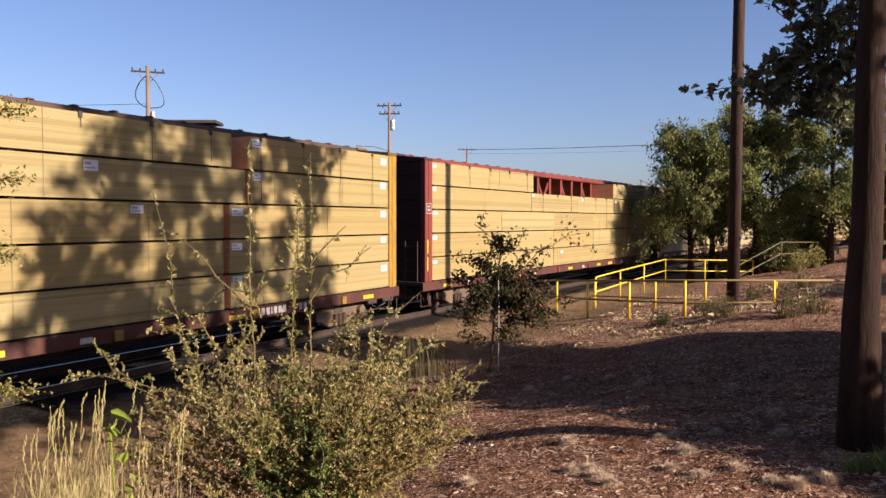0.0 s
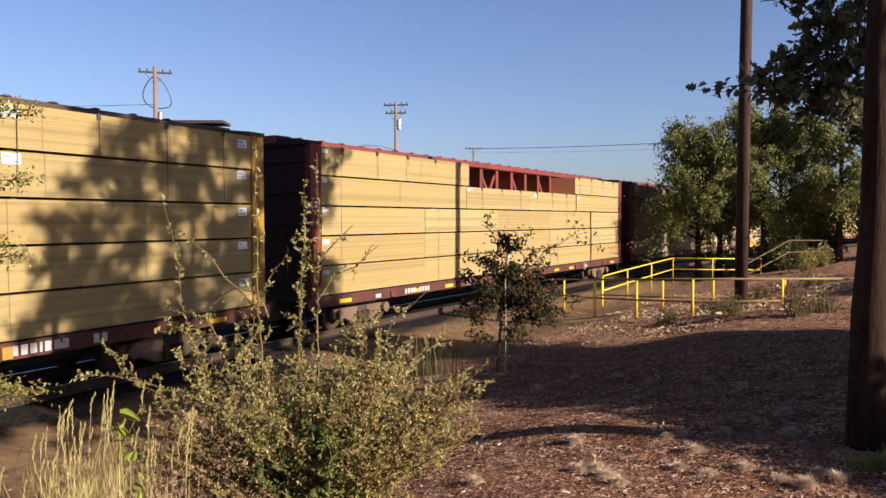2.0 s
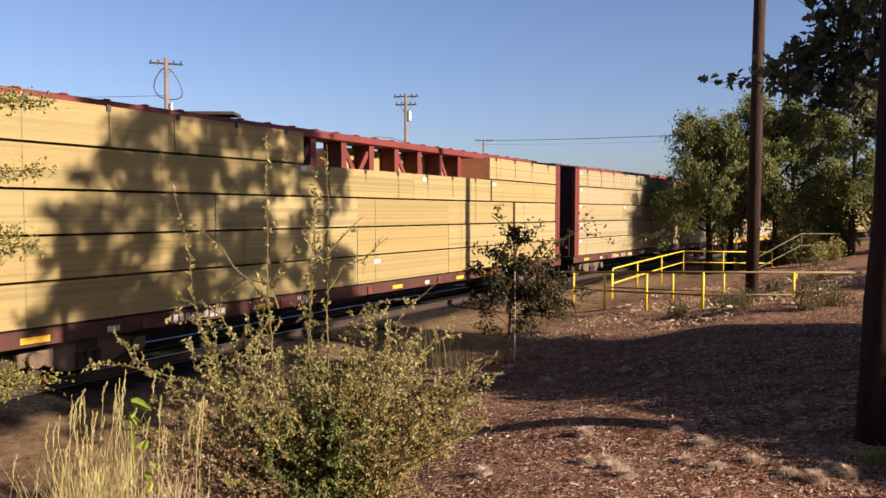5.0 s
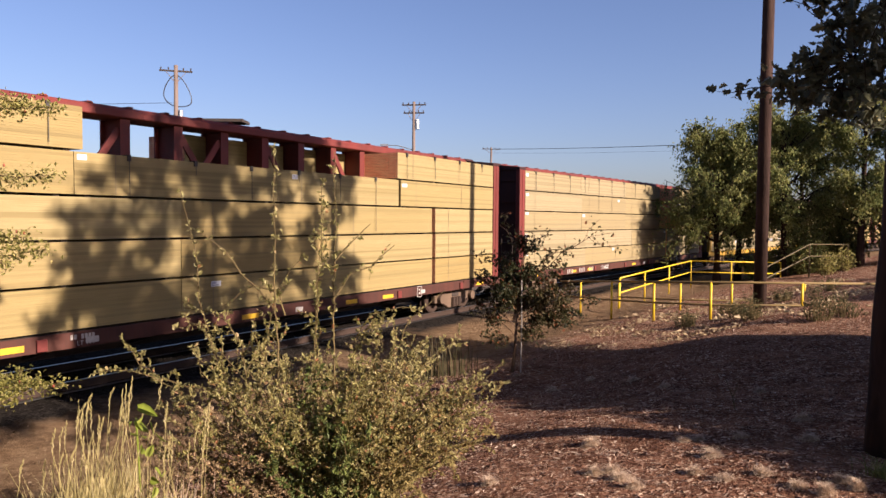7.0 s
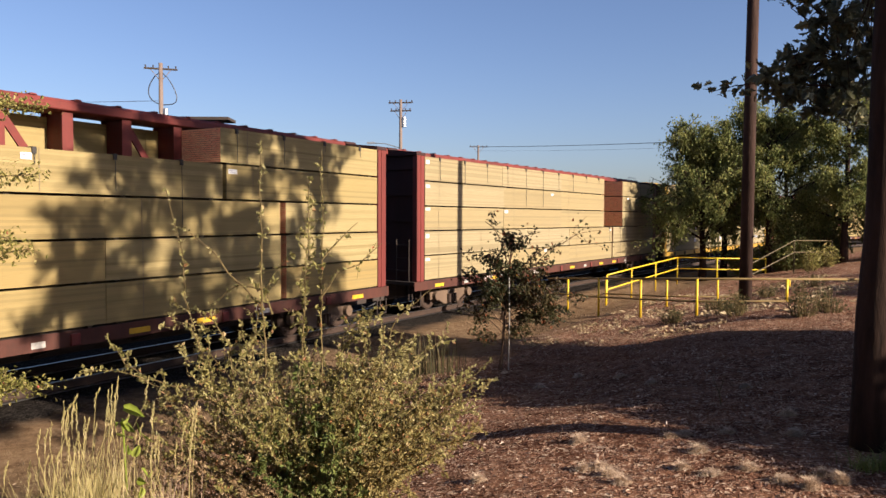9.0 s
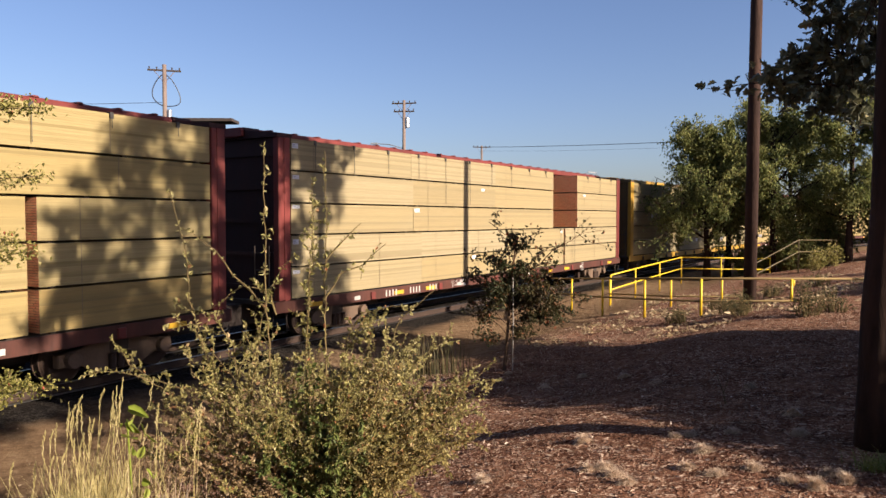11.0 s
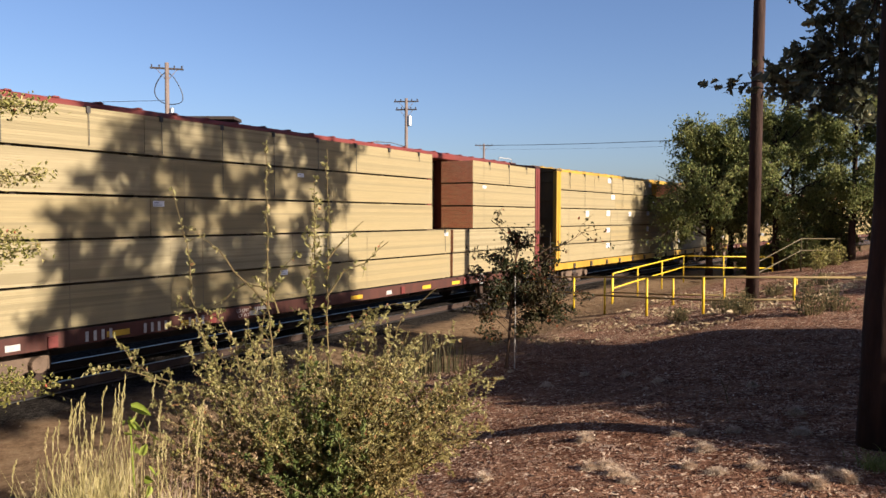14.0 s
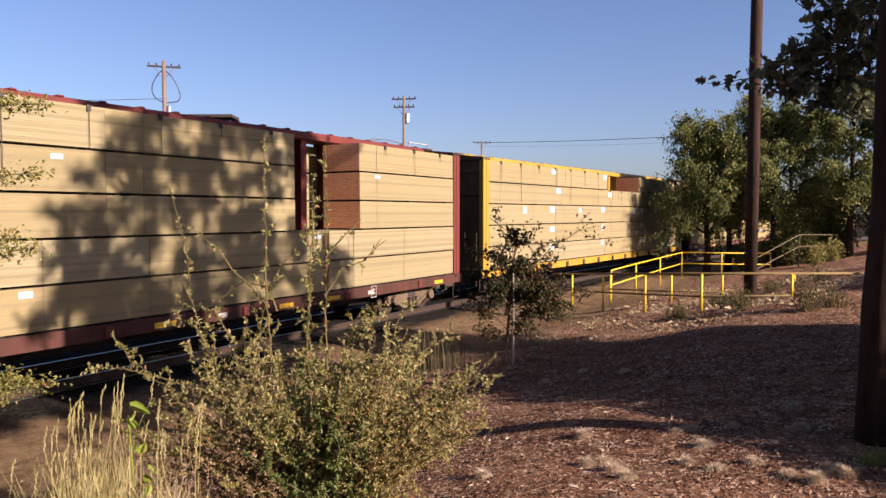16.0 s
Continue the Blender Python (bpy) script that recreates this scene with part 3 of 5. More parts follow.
def lumber_car(i, paint, label, near, far, seed, extras):
    """A centre-beam flat car with its load. near: for each tier from the deck up, packs as (start, end, sealed red ends)."""
    rng = random.Random(seed)
    car = base("lumber_car", Matrix(), label, "rail car", "cars of the train")
    x0, x1 = -LOAD / 2, LOAD / 2
    e = 0.50
    part("deck", Geo().box(x0 - e, -1.33, 1.03, x1 + e, 1.33, DECK), M_GRIME, car)
    sills = []
    for s in (-1, 1):
        o = s * HALF
        pr = [(o, 0.87), (o, DECK - 0.004), (o - s * 0.10, DECK - 0.004), (o - s * 0.10, DECK - 0.05), (o - s * 0.02, DECK - 0.05), (o - s * 0.02, 0.91), (o - s * 0.10, 0.91), (o - s * 0.10, 0.87)]
        sills.append(part("side_sill", Geo().prism(pr, x0 - e, x1 + e, "x"), extras.get("sill", M_SILL), car))
    part("centre_sill", Geo().box(x0 - 1.0, -0.33, 0.55, x1 + 1.0, 0.33, 1.02), M_GRIME, car, bevel=0.02)
    for k in range(11):
        x = x0 + 0.6 + k * (LOAD - 1.2) / 10
        part("cross_bearer", Geo().prism(((-1.3, 0.98), (1.3, 0.98), (1.3, 0.9), (0.35, 0.6), (-0.35, 0.6), (-1.3, 0.9)), x - 0.07, x + 0.07, "x"), M_GRIME, car)
    # centre beam: top chord with a flat walkway plate, posts with gussets
    ch = Geo().prism(((-0.38, 4.80), (-0.34, 4.86), (0.34, 4.86), (0.38, 4.80), (0.38, 4.68), (0.30, 4.66), (-0.30, 4.66), (-0.38, 4.68)), x0 - e, x1 + e, "x")
    chord = extras.get("chord", paint)
    part("top_chord", ch, chord, car, bevel=0.012)
    posts = [x0 + 0.13 + k * 1.16 for k in range(18)]
    for k, x in enumerate(posts):
        g = Geo().box(x - 0.02, -0.27, DECK, x + 0.02, 0.27, 4.67).box(x - 0.10, -0.30, DECK, x + 0.10, -0.265, 4.67).box(x - 0.10, 0.265, DECK, x + 0.10, 0.30, 4.67)
        part("partition_post", g, paint, car)
        if k in (7, 8, 9, 10, 12):
            s = -1 if k in (7, 9) else 1
            br = part("diagonal_brace", Geo().prism(((x, 4.5), (x + s * 0.16, 4.5), (x + s * 0.62, 3.85), (x + s * 0.46, 3.85)), -0.26, -0.22), paint, car)
    for k in range(26):
        x = x0 + 0.4 + k * 0.79
        part("winch", Geo().prism(((x - 0.06, 4.86), (x - 0.03, 4.885), (x + 0.05, 4.885), (x + 0.08, 4.86)), -0.37, -0.2), chord, car)
    # end bulkheads and caps, the shade between the cars put into darker paint
    dimmed = M_ENDSHADE if paint is M_RED else M_OCHRESHADE
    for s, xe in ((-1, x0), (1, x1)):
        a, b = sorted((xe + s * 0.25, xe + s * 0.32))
        bulk = part("bulkhead", Geo().box(a, -1.22, DECK, b, 1.22, 4.61), dimmed, car)
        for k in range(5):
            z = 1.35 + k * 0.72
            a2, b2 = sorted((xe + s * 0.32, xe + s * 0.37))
            part("bulkhead_rib", Geo().box(a2, -1.2, z, b2, 1.2, z + 0.09), dimmed, bulk)
        for y in (-1, 1):
            a3, b3 = sorted((xe + s * 0.03, xe + s * 0.38))
            y0, y1 = sorted((y * HALF, y * 1.21))
            cp = part("corner_post", Geo().box(a3, y0, DECK + 0.001, b3, y1, 4.615), paint, car, bevel=0.015)
            ya, yb = sorted((y * (HALF + 0.012), y * (HALF - 0.01)))
            xf = xe + s * 0.19
            part("post_flange", Geo().box(xf - 0.035, ya, DECK, xf + 0.035, yb, 4.61), paint, cp)
        a4, b4 = sorted((xe - s * 0.02, xe + s * 0.41))
        part("end_cap", Geo().prism(((-1.37, 4.62), (-1.37, 4.70), (-0.42, 4.80), (-0.38, 4.868), (0.38, 4.868), (0.42, 4.80), (1.37, 4.70), (1.37, 4.62)), a4, b4, "x"), dimmed, car)
        # ladder, steps and coupler at the end
        for y in (-1, 1):
            ld = part("ladder", Geo().tube([(xe + s * 0.45, y * 0.72, 0.6), (xe + s * 0.45, y * 0.72, 2.3)], 0.014, 6).tube([(xe + s * 0.45, y * 1.15, 0.6), (xe + s * 0.45, y * 1.15, 2.3)], 0.014, 6), M_GRIME, car)
            for k in range(5):
                part("rung", Geo().tube([(xe + s * 0.45, y * 0.72, 0.7 + k * 0.36), (xe + s * 0.45, y * 1.15, 0.7 + k * 0.36)], 0.011, 6), M_GRIME, ld)
            part("step", Geo().tube([(xe + s * 0.1, y * 1.3, 0.8), (xe + s * 0.1, y * 1.3, 0.42), (xe + s * 0.5, y * 1.3, 0.42), (xe + s * 0.5, y * 1.3, 0.8)], 0.015, 6), M_GRIME, car)
        a5, b5 = sorted((xe + s * 0.98, xe + s * 1.20))
        a6, b6 = sorted((xe + s * 0.5, xe + s * 1.0))
        part("coupler", Geo().box(a6, -0.09, 0.80, b6, 0.09, 0.98).box(a5, -0.14, 0.78, b5, 0.14, 1.0), M_GRIME, car, bevel=0.03)
        part("brake_hose", Geo().tube([(xe + s * 0.7, -0.25, 0.8), (xe + s * 0.85, -0.27, 0.5), (xe + s * 1.1, -0.22, 0.42)], 0.02, 6), M_CABLE, car, smooth=True)
    keyed = []
    for x in (-8.45, 8.45):
        bogie(car, x, keyed)
    WHEELS.extend((ws, d, i) for ws, d in keyed)
    # reflectors and stencils on the near sill
    sill = sills[0]
    for k in range(13):
        x = x0 + 0.5 + k * 1.58 + rng.uniform(-0.1, 0.1)
        y = -HALF - 0.004
        mat, w, txt = ((M_DECALY, 0.45, "yellow reflector strip"), (M_WHITE, 0.22, "white reflector strip"), (M_DECALY, 0.42, "yellow reflector strip"))[k % 3]
        if k % 6 != 5 and "sill" not in extras:
            part("reflector", Geo().box(x, y, 0.92, x + w, y + 0.006, 1.015), mat, sill, txt)
        if k % 2 or "sill" in extras:
            part("stake_pocket", Geo().box(x + 0.62, y - 0.04, 0.885, x + 0.78, y + 0.01, 1.07), M_GRIME if "sill" in extras else paint, sill, bevel=0.01)
    # the load
    for y_side, tiers, turn in ((-1, near, False), (1, far, True)):
        for k, row in enumerate(tiers):
            for a, b, red in row:
                mat = M_PALE if extras.get("pale") else M_LUMBER
                me = pack_mesh(b - a - 0.008, mat, rng.randrange(1000) if not turn else 5, red)
                pk = part("lumber_pack", me, mat, car)
                z = DECK + k * TIER
                if turn:
                    pk.matrix_local = pose(x0 + b - 0.004, HALF - 0.01, z, 0, 0, 180)
                else:
                    pk.matrix_local = pose(x0 + a + 0.004, -HALF + 0.01 + rng.uniform(0, 0.02), z)
                    tags = [0.03] if a == 0 else []
                    if i == 0 and red:
                        tags = [0.05, b - a - 0.38]
                    elif i == 3:
                        tags = [b - a - 0.48] + ([rng.uniform(0.5, b - a - 1.5)] if k == 2 else [])
                    elif not tags and b - a > 2 and rng.random() < 0.3:
                        tags = [rng.choice((0.04, b - a - 0.36, rng.uniform(0.3, b - a - 0.7)))]
                    for u in tags:
                        w, h = (rng.uniform(0.24, 0.31), rng.uniform(0.14, 0.18)) if i == 0 else (rng.uniform(0.28, 0.38), rng.uniform(0.18, 0.23)) if i == 3 else (rng.uniform(0.16, 0.24), rng.uniform(0.07, 0.11))
                        zz = TIER - rng.uniform(0.03, 0.1) - h
                        part("paper_tag", Geo().box(u, -0.012, zz, u + w, -0.009, zz + h), M_PAPER, pk, "white paper mill tag")
                        part("print", Geo().box(u + 0.02, -0.0135, zz + h * 0.55, u + w * 0.5, -0.0121, zz + h * 0.8).box(u + 0.02, -0.0135, zz + h * 0.2, u + w * 0.8, -0.0121, zz + h * 0.34), M_PRINT, pk, "grey printing on the tag")
                    for q in range(max(2, int((b - a) / 1.3))):
                        u = 0.2 + (b - a - 0.5) * q / (max(2, int((b - a) / 1.3)) - 1)
                        part("bearer", BEARER, M_STRAP, pk).location = (u, 0, 0)
                    for q in range(int((b - a) / 2.4)):
                        u = 0.7 + q * 2.4
                        part("strap", Geo().box(u, -0.0105, 0.05, u + 0.012, -0.0085, TIER), M_BAND, pk, "dull steel strap")
    # tie-down cables from the chord over the load
    tops = near[-1]
    for k in range(15):
        x = x0 + 0.75 + k * 1.36
        u = x - x0
        over = any(a <= u <= b for a, b, _ in tops)
        zt = DECK + len(near) * TIER if over else DECK + (len(near) - 1) * TIER
        if not over and not any(a <= u <= b for a, b, _ in near[-2]):
            zt = DECK + 2 * TIER
        part("corner_guard", Geo().box(x - 0.035, -HALF - 0.012, zt - 0.09, x + 0.035, -HALF + 0.006, zt + 0.012).box(x - 0.035, -HALF, zt, x + 0.035, -HALF + 0.1, zt + 0.012), M_STRAP, car, "dark corner guard under a cable")
        part("tie_down", Geo().tube([(x, -0.4, 4.6 if over else zt + 0.03), (x, -HALF - 0.012, zt + 0.006), (x, -HALF - 0.016, zt - rng.choice((0.25, 0.6, 0.66, 1.3)))], 0.006, 5), M_CABLE, car)
    for kind, *v in extras.get("marks", ()):
        if kind == "bars":
            text_bars(sill, x0 + v[0], v[1], v[2], v[3], -HALF - 0.004, None, *v[4:])
        if kind == "words":
            lettering(sill, v[0], x0 + v[1], v[2], v[3], -HALF - 0.006, M_WHITE)
        if kind == "sign":                                   # small framed stencil on the corner post or the sill
            x, z, w, h = x0 + v[0], v[1], v[2], v[3]
            y = -HALF - 0.016
            g = Geo().box(x, y, z, x + w, y + 0.004, z + 0.015).box(x, y, z + h - 0.015, x + w, y + 0.004, z + h).box(x, y, z + 0.015, x + 0.015, y + 0.004, z + h - 0.015).box(x + w - 0.015, y, z + 0.015, x + w, y + 0.004, z + h - 0.015)
            g.box(x + 0.07, y, z + h * 0.62, x + w - 0.07, y + 0.004, z + h * 0.74).box(x + w * 0.32, y, z + 0.08, x + w * 0.68, y + 0.004, z + h * 0.45)
            part("stencil", g, M_WHITE, sill, "white framed stencil")
    if i == 2:
        part("grab_rail", Geo().tube([(x1 - 0.75, -0.3, 4.86), (x1 - 0.75, -0.3, 4.99), (x1 + 0.25, -0.3, 4.99), (x1 + 0.25, -0.3, 4.86)], 0.014, 6), M_WHITE, car, "pale grab rail on the walkway")
    for x, z0, z1 in extras.get("plates", ()):
        part("plate", Geo().box(x0 + x, -HALF - 0.018, z0, x0 + x + 0.06, -HALF - 0.0125, z1), M_DECALY, car, "upright yellow reflector plate")
    CARS.append(car)
    return car


def full(*cuts):
    """A tier of packs that meet at the cuts."""
    c = (0.0, *cuts, LOAD)
    return tuple((a, b, False) for a, b in zip(c, c[1:]))


def build_train():
    F = tuple(full(5.1, 10.3, 15.4) for _ in range(5))
    # brown car with yellow ends
    lumber_car(0, M_OCHRE, "weathered ochre centre-beam rail car stacked with sawn lumber packs", (
        *[((0, 4.9, 0), (4.9, 9.8, 0), (9.8, 14.68, 0), (14.84, LOAD, 1))] * 3, ((0, 5.2, 0), (5.2, 10.3, 0), (10.3, 15.28, 0), (15.44, LOAD, 1)),
        ((0, 5.2, 0), (5.2, 10.3, 0), (10.3, 14.9, 0), (15.4, LOAD, 1))), F, 11,
        {"chord": M_CHORD, "marks": (("bars", 15.55, 0.92, (0.1, 0.1, 0.1, 0.04, 0.1, 0.1, 0.1), 0.15), ("bars", 16.9, 0.92, (0.1, 0.1), 0.15))})
    # red car with the open upper tier
    lumber_car(1, M_RED, "oxide-red rail car of sawn lumber, part of its top tier missing", (
        *[((0, 4.3, 0), (4.3, 8.6, 0), (8.6, 12.8, 0), (12.8, 16.97, 0), (17.14, LOAD, 1))] * 3, ((0, 6.6, 0), (6.6, 11.0, 0), (11.0, 15.35, 0), (15.45, LOAD, 0)),
        ((0, 3.4, 0), (3.4, 6.75, 0), (15.3, LOAD, 1))), (F[0], F[1], F[2], F[3], ((10.0, 14.9, 1), (14.9, LOAD, 0))), 22,
        {"plates": ((-0.31, 1.45, 1.85), (-0.31, 1.95, 2.35)), "marks": (("bars", 3.3, 0.92, (0.09, 0.09, 0.09, 0.09, -0.1, 0.09, 0.09, 0.09, 0.09), 0.13), ("sign", -0.35, 3.1, 0.26, 0.3), ("sign", 16.2, 0.83, 0.22, 0.29), ("words", "LT WT", 6.6, 0.90, 0.075), ("bars", 6.5, 1.0, (0.04, 0.04, -0.04, 0.04, 0.04, 0.04, 0.04), 0.075, 0.02))})
    # red car with the notch in three tiers
    t3 = ((0, 4.6, 0), (4.6, 9.2, 0), (9.2, 13.7, 0), (16.0, LOAD, 1))
    lumber_car(2, M_RED, "oxide-red rail car of pale lumber with a notched load", (
        *[((0, 5.0, 0), (5.0, 10.0, 0), (10.0, 14.68, 0), (14.82, LOAD, 1))] * 2, t3, t3, ((0, 4.5, 0), (4.5, 9.2, 0), (9.2, 13.7, 0), (16.0, LOAD, 1))), F, 33,
        {"pale": True, "marks": (("bars", 3.35, 0.90, (0.05, 0.05, 0.05, 0.05), 0.16, 0.09), ("bars", 4.42, 0.90, (0.05, 0.05, 0.05, 0.05), 0.16, 0.09), ("bars", 5.36, 0.90, (0.05, 0.05, 0.05), 0.16, 0.10), ("words", "LD LMT", 6.5, 1.01, 0.07), ("words", "LT WT", 6.55, 0.91, 0.07), ("bars", 6.98, 1.01, (0.04, 0.04, 0.04, 0.04, 0.04, 0.04), 0.07, 0.02), ("bars", 7.02, 0.91, (0.04, 0.04, 0.04, 0.04, 0.04), 0.07, 0.02), ("sign", 16.4, 0.83, 0.22, 0.29))})
    # yellow car
    lumber_car(3, M_YELLOW, "yellow centre-beam rail car of sawn lumber, upper tier part missing", (
        full(4.9, 9.8, 14.7), full(4.9, 9.8, 14.7), full(4.9, 9.8, 14.7), full(5.4, 10.6, 15.6), ((0, 5.0, 0), (5.0, 10.0, 0), (13.9, LOAD, 1))), F, 44, {"pale": True, "sill": M_YELLOW})
    lumber_car(4, M_RED, "oxide-red centre-beam rail car with a full load of lumber", F, F, 55, {})
    lumber_car(5, M_BROWN, "brown centre-beam rail car with a full load of lumber", F, F, 66, {})


# ---------------------------------------------------------------- railings, poles, wires
def railing(points, top, posts, label, mids=(0.5,), rail_mat=None):
    """A pipe railing: posts set in the ground, a top rail and a middle rail."""
    x, y = points[0]
    r = base("pipe_railing", Matrix(), label, "railing", "yellow railings by the crossing")
    pts = [Vector((a, b, c)) for (a, b), c in zip(points, top)]
    part("top_rail", Geo().tube(pts, 0.027, 10), rail_mat or M_RAILING, r, smooth=True)
    for m in mids:
        part("middle_rail", Geo().tube([p - Vector((0, 0, m)) for p in pts], 0.024, 10), rail_mat or M_RAILING, r, smooth=True)
    for x, y, z in posts:
        part("post", Geo().tube([(x, y, gz(x, y) - 0.1), (x, y, z)], 0.03, 10), M_RAILING, r, smooth=True)


def utility_pole(x, y, z, top, r, arms, heading, label, extras=()):
    p = base("utility_pole", pose(x, y, z), label, "utility pole", "poles of the power line")
    part("pole", Geo().tube([(0, 0, -0.5), (0, 0, top * 0.5), (0, 0, top)], (r, r * 0.85, r * 0.7), 14), M_FARPOLE, p, smooth=True)
    c, s = math.cos(heading), math.sin(heading)
    for dz, half in arms:
        m = Matrix.Rotation(heading, 4, "Z")
        a = part("cross_arm", Geo().box(-half, -0.05, top - dz - 0.05, half, 0.05, top - dz + 0.05, m), M_GRIME, p)
        for k in (-0.9, -0.45, 0.45, 0.9):
            part("insulator", Geo().tube([(c * half * k, s * half * k, top - dz + 0.05), (c * half * k, s * half * k, top - dz + 0.20)], (0.035, 0.05), 8), M_GRIME, a)
        for k in (-1, 1):
            part("arm_brace", Geo().tube([(c * half * 0.6 * k, s * half * 0.6 * k, top - dz - 0.05), (0, 0, top - dz - 0.75)], 0.02, 5), M_FARPOLE, p)
    for kind, *v in extras:
        if kind == "loop":
            dx, z0, z1, sag = v
            part("jumper_cable", Geo().tube([(dx * math.sin(math.pi * q / 10) ** 0.7, 0, z0 + (z1 - z0) * q / 10 - sag * math.sin(math.pi * q / 10)) for q in range(11)], 0.03, 6), M_CABLE, p)
        if kind == "can":
            part("transformer", Geo().tube([(v[0], 0, v[1]), (v[0], 0, v[1] + v[2])], v[3], 12), M_GALV, p, "grey transformer can", bevel=0.02)
        if kind == "lamp":
            part("lamp_arm", Geo().tube([(0, 0, v[0]), (-1.2, 0, v[0] + 0.35), (-2.2, 0, v[0] + 0.4)], 0.035, 6).box(-2.7, -0.12, v[0] + 0.34, -2.1, 0.12, v[0] + 0.48), M_GALV, p, "thin street lamp on an arm")
    return p


def wire(a, b, sag, r, label):
    g = Geo().tube([Vector(a).lerp(Vector(b), k / 16) - Vector((0, 0, sag * 4 * (k / 16) * (1 - k / 16))) for k in range(17)], r, 5)
    tagged(part("overhead_wire", g, M_CABLE), label, "wire", "overhead wires")


# ---------------------------------------------------------------- plants
def bent(a, b, n, wob, rng, sag=0.0):
    """A crooked line from a to b."""
    a, b = np.asarray(a, float), np.asarray(b, float)
    t = np.linspace(0, 1, n)[:, None]
    p = a + (b - a) * t
    w = np.cumsum(rng.normal(size=(n, 3)), 0)
    w = w - w[0] - (w[-1] - w[0]) * t
    p = p + w * wob * np.linalg.norm(b - a) / math.sqrt(n)
    p[:, 2] += sag * np.sin(np.pi * t[:, 0])
    return p


def tree(name, at, trunk_top, trunk_r, limbs, leaf, leaf_size, label, category, seed, per=26, sub=9, spread=0.35, bark_mat=None, lean=(0, 0), droop=0.4, sub_len=0.45, group="", narrow=0.62, wob=0.02, hang=0.0, fine=False, tuft=0.0):
    """A tree. limbs: (fraction up the trunk, tip relative to the foot). Each limb forks into twigs that carry the leaves."""
    rng = np.random.default_rng(seed)
    th = base(name, pose(*at), label, category, group)
    trunk = bent((0, 0, -0.25), (lean[0], lean[1], trunk_top), 9, wob, rng)
    g = Geo().tube(trunk, [trunk_r * (1.25 - 0.35 * min(1, 4 * k / 8)) * (1 - 0.07 * k) for k in range(9)], 12)
    part("trunk", g, bark_mat or M_BARK, th, smooth=True)
    pts = []
    for frac, tip, *share in limbs:
        k = frac * 8
        i = min(7, int(k))
        a = trunk[i] + (trunk[i + 1] - trunk[i]) * (k - i)
        L = bent(a, tip, 8, 0.07, rng, 0.1)
        r0 = trunk_r * 0.42 * min(1.0, np.linalg.norm(np.asarray(tip) - a) / max(trunk_top, 1e-3) + 0.25)
        gl = Geo().tube(L, [max(0.006, r0 * (1 - 0.85 * q / 7)) for q in range(8)], 7)
        twigs = []
        for s in range(sub):
            q = rng.uniform(0.86, 1.0) if tuft else rng.uniform(0.25, 1.0)
            j = min(6, int(q * 7))
            c = L[j] + (L[j + 1] - L[j]) * (q * 7 - j)
            d = rng.normal(size=3) + 0.9 * (L[-1] - L[0]) / (np.linalg.norm(L[-1] - L[0]) + 1e-6)
            d[2] -= droop * 0.5 + hang
            d /= np.linalg.norm(d)
            e = c + d * (tuft or np.linalg.norm(L[-1] - L[0]) * sub_len) * rng.uniform(0.5, 1.1)
            T = bent(c, e, 5, 0.08, rng)
            if fine:
                twigs.append(Geo().tube(T, [max(0.003, r0 * 0.3 * (1 - 0.2 * w)) for w in range(5)], 5))
            else:
                gl.tube(T, [max(0.004, r0 * 0.3 * (1 - 0.2 * w)) for w in range(5)], 5)
            m = max(1, int(per * share[0])) if share else per
            w = rng.uniform(0.15, 1.0, m)
            p = c + (e - c) * w[:, None] + rng.normal(size=(m, 3)) * spread * (0.4 + 0.6 * w[:, None])
            pts.append(p)
        limb = part("limb", gl, bark_mat or M_BARK, th, smooth=True)
        for tw in twigs:
            part("twig", tw, bark_mat or M_BARK, limb, smooth=True)
    at_l = np.concatenate(pts)
    part("crown", leaf_mesh("crown", at_l, leaf_size, leaf, rng, droop, narrow), leaf, th)
    return th


def shrub(at, stems, leaf, leaf_size, label, seed, step=0.02, name="shrub", bark_mat=None, stem_r=0.008, droop=0.1, jitter=0.02):
    """A bush of many stems with leaves all along them. stems: (foot, tip) relative to the base."""
    rng = np.random.default_rng(seed)
    th = base(name, pose(*at), label, "bush")
    g = Geo()
    pts, outs = [], []
    for foot, tip in stems:
        P = bent(foot, tip, 9, 0.05, rng)
        g.tube(P, [stem_r * (1 - 0.85 * k / 8) + 0.0012 for k in range(9)], 5, False)
        ln = np.linalg.norm(np.asarray(tip) - np.asarray(foot))
        n = max(6, int(ln / step))
        w = rng.uniform(0.12, 1, n) * 8
        i = np.minimum(7, w.astype(int))
        p = P[i] + (P[i + 1] - P[i]) * (w - i)[:, None] + rng.normal(size=(n, 3)) * jitter
        pts.append(p)
    part("branchwork", g, bark_mat or M_TWIG, th)
    P = np.concatenate(pts)
    part("foliage", leaf_mesh("foliage", P, leaf_size, leaf, rng, droop, 0.5), leaf, th)
    return th


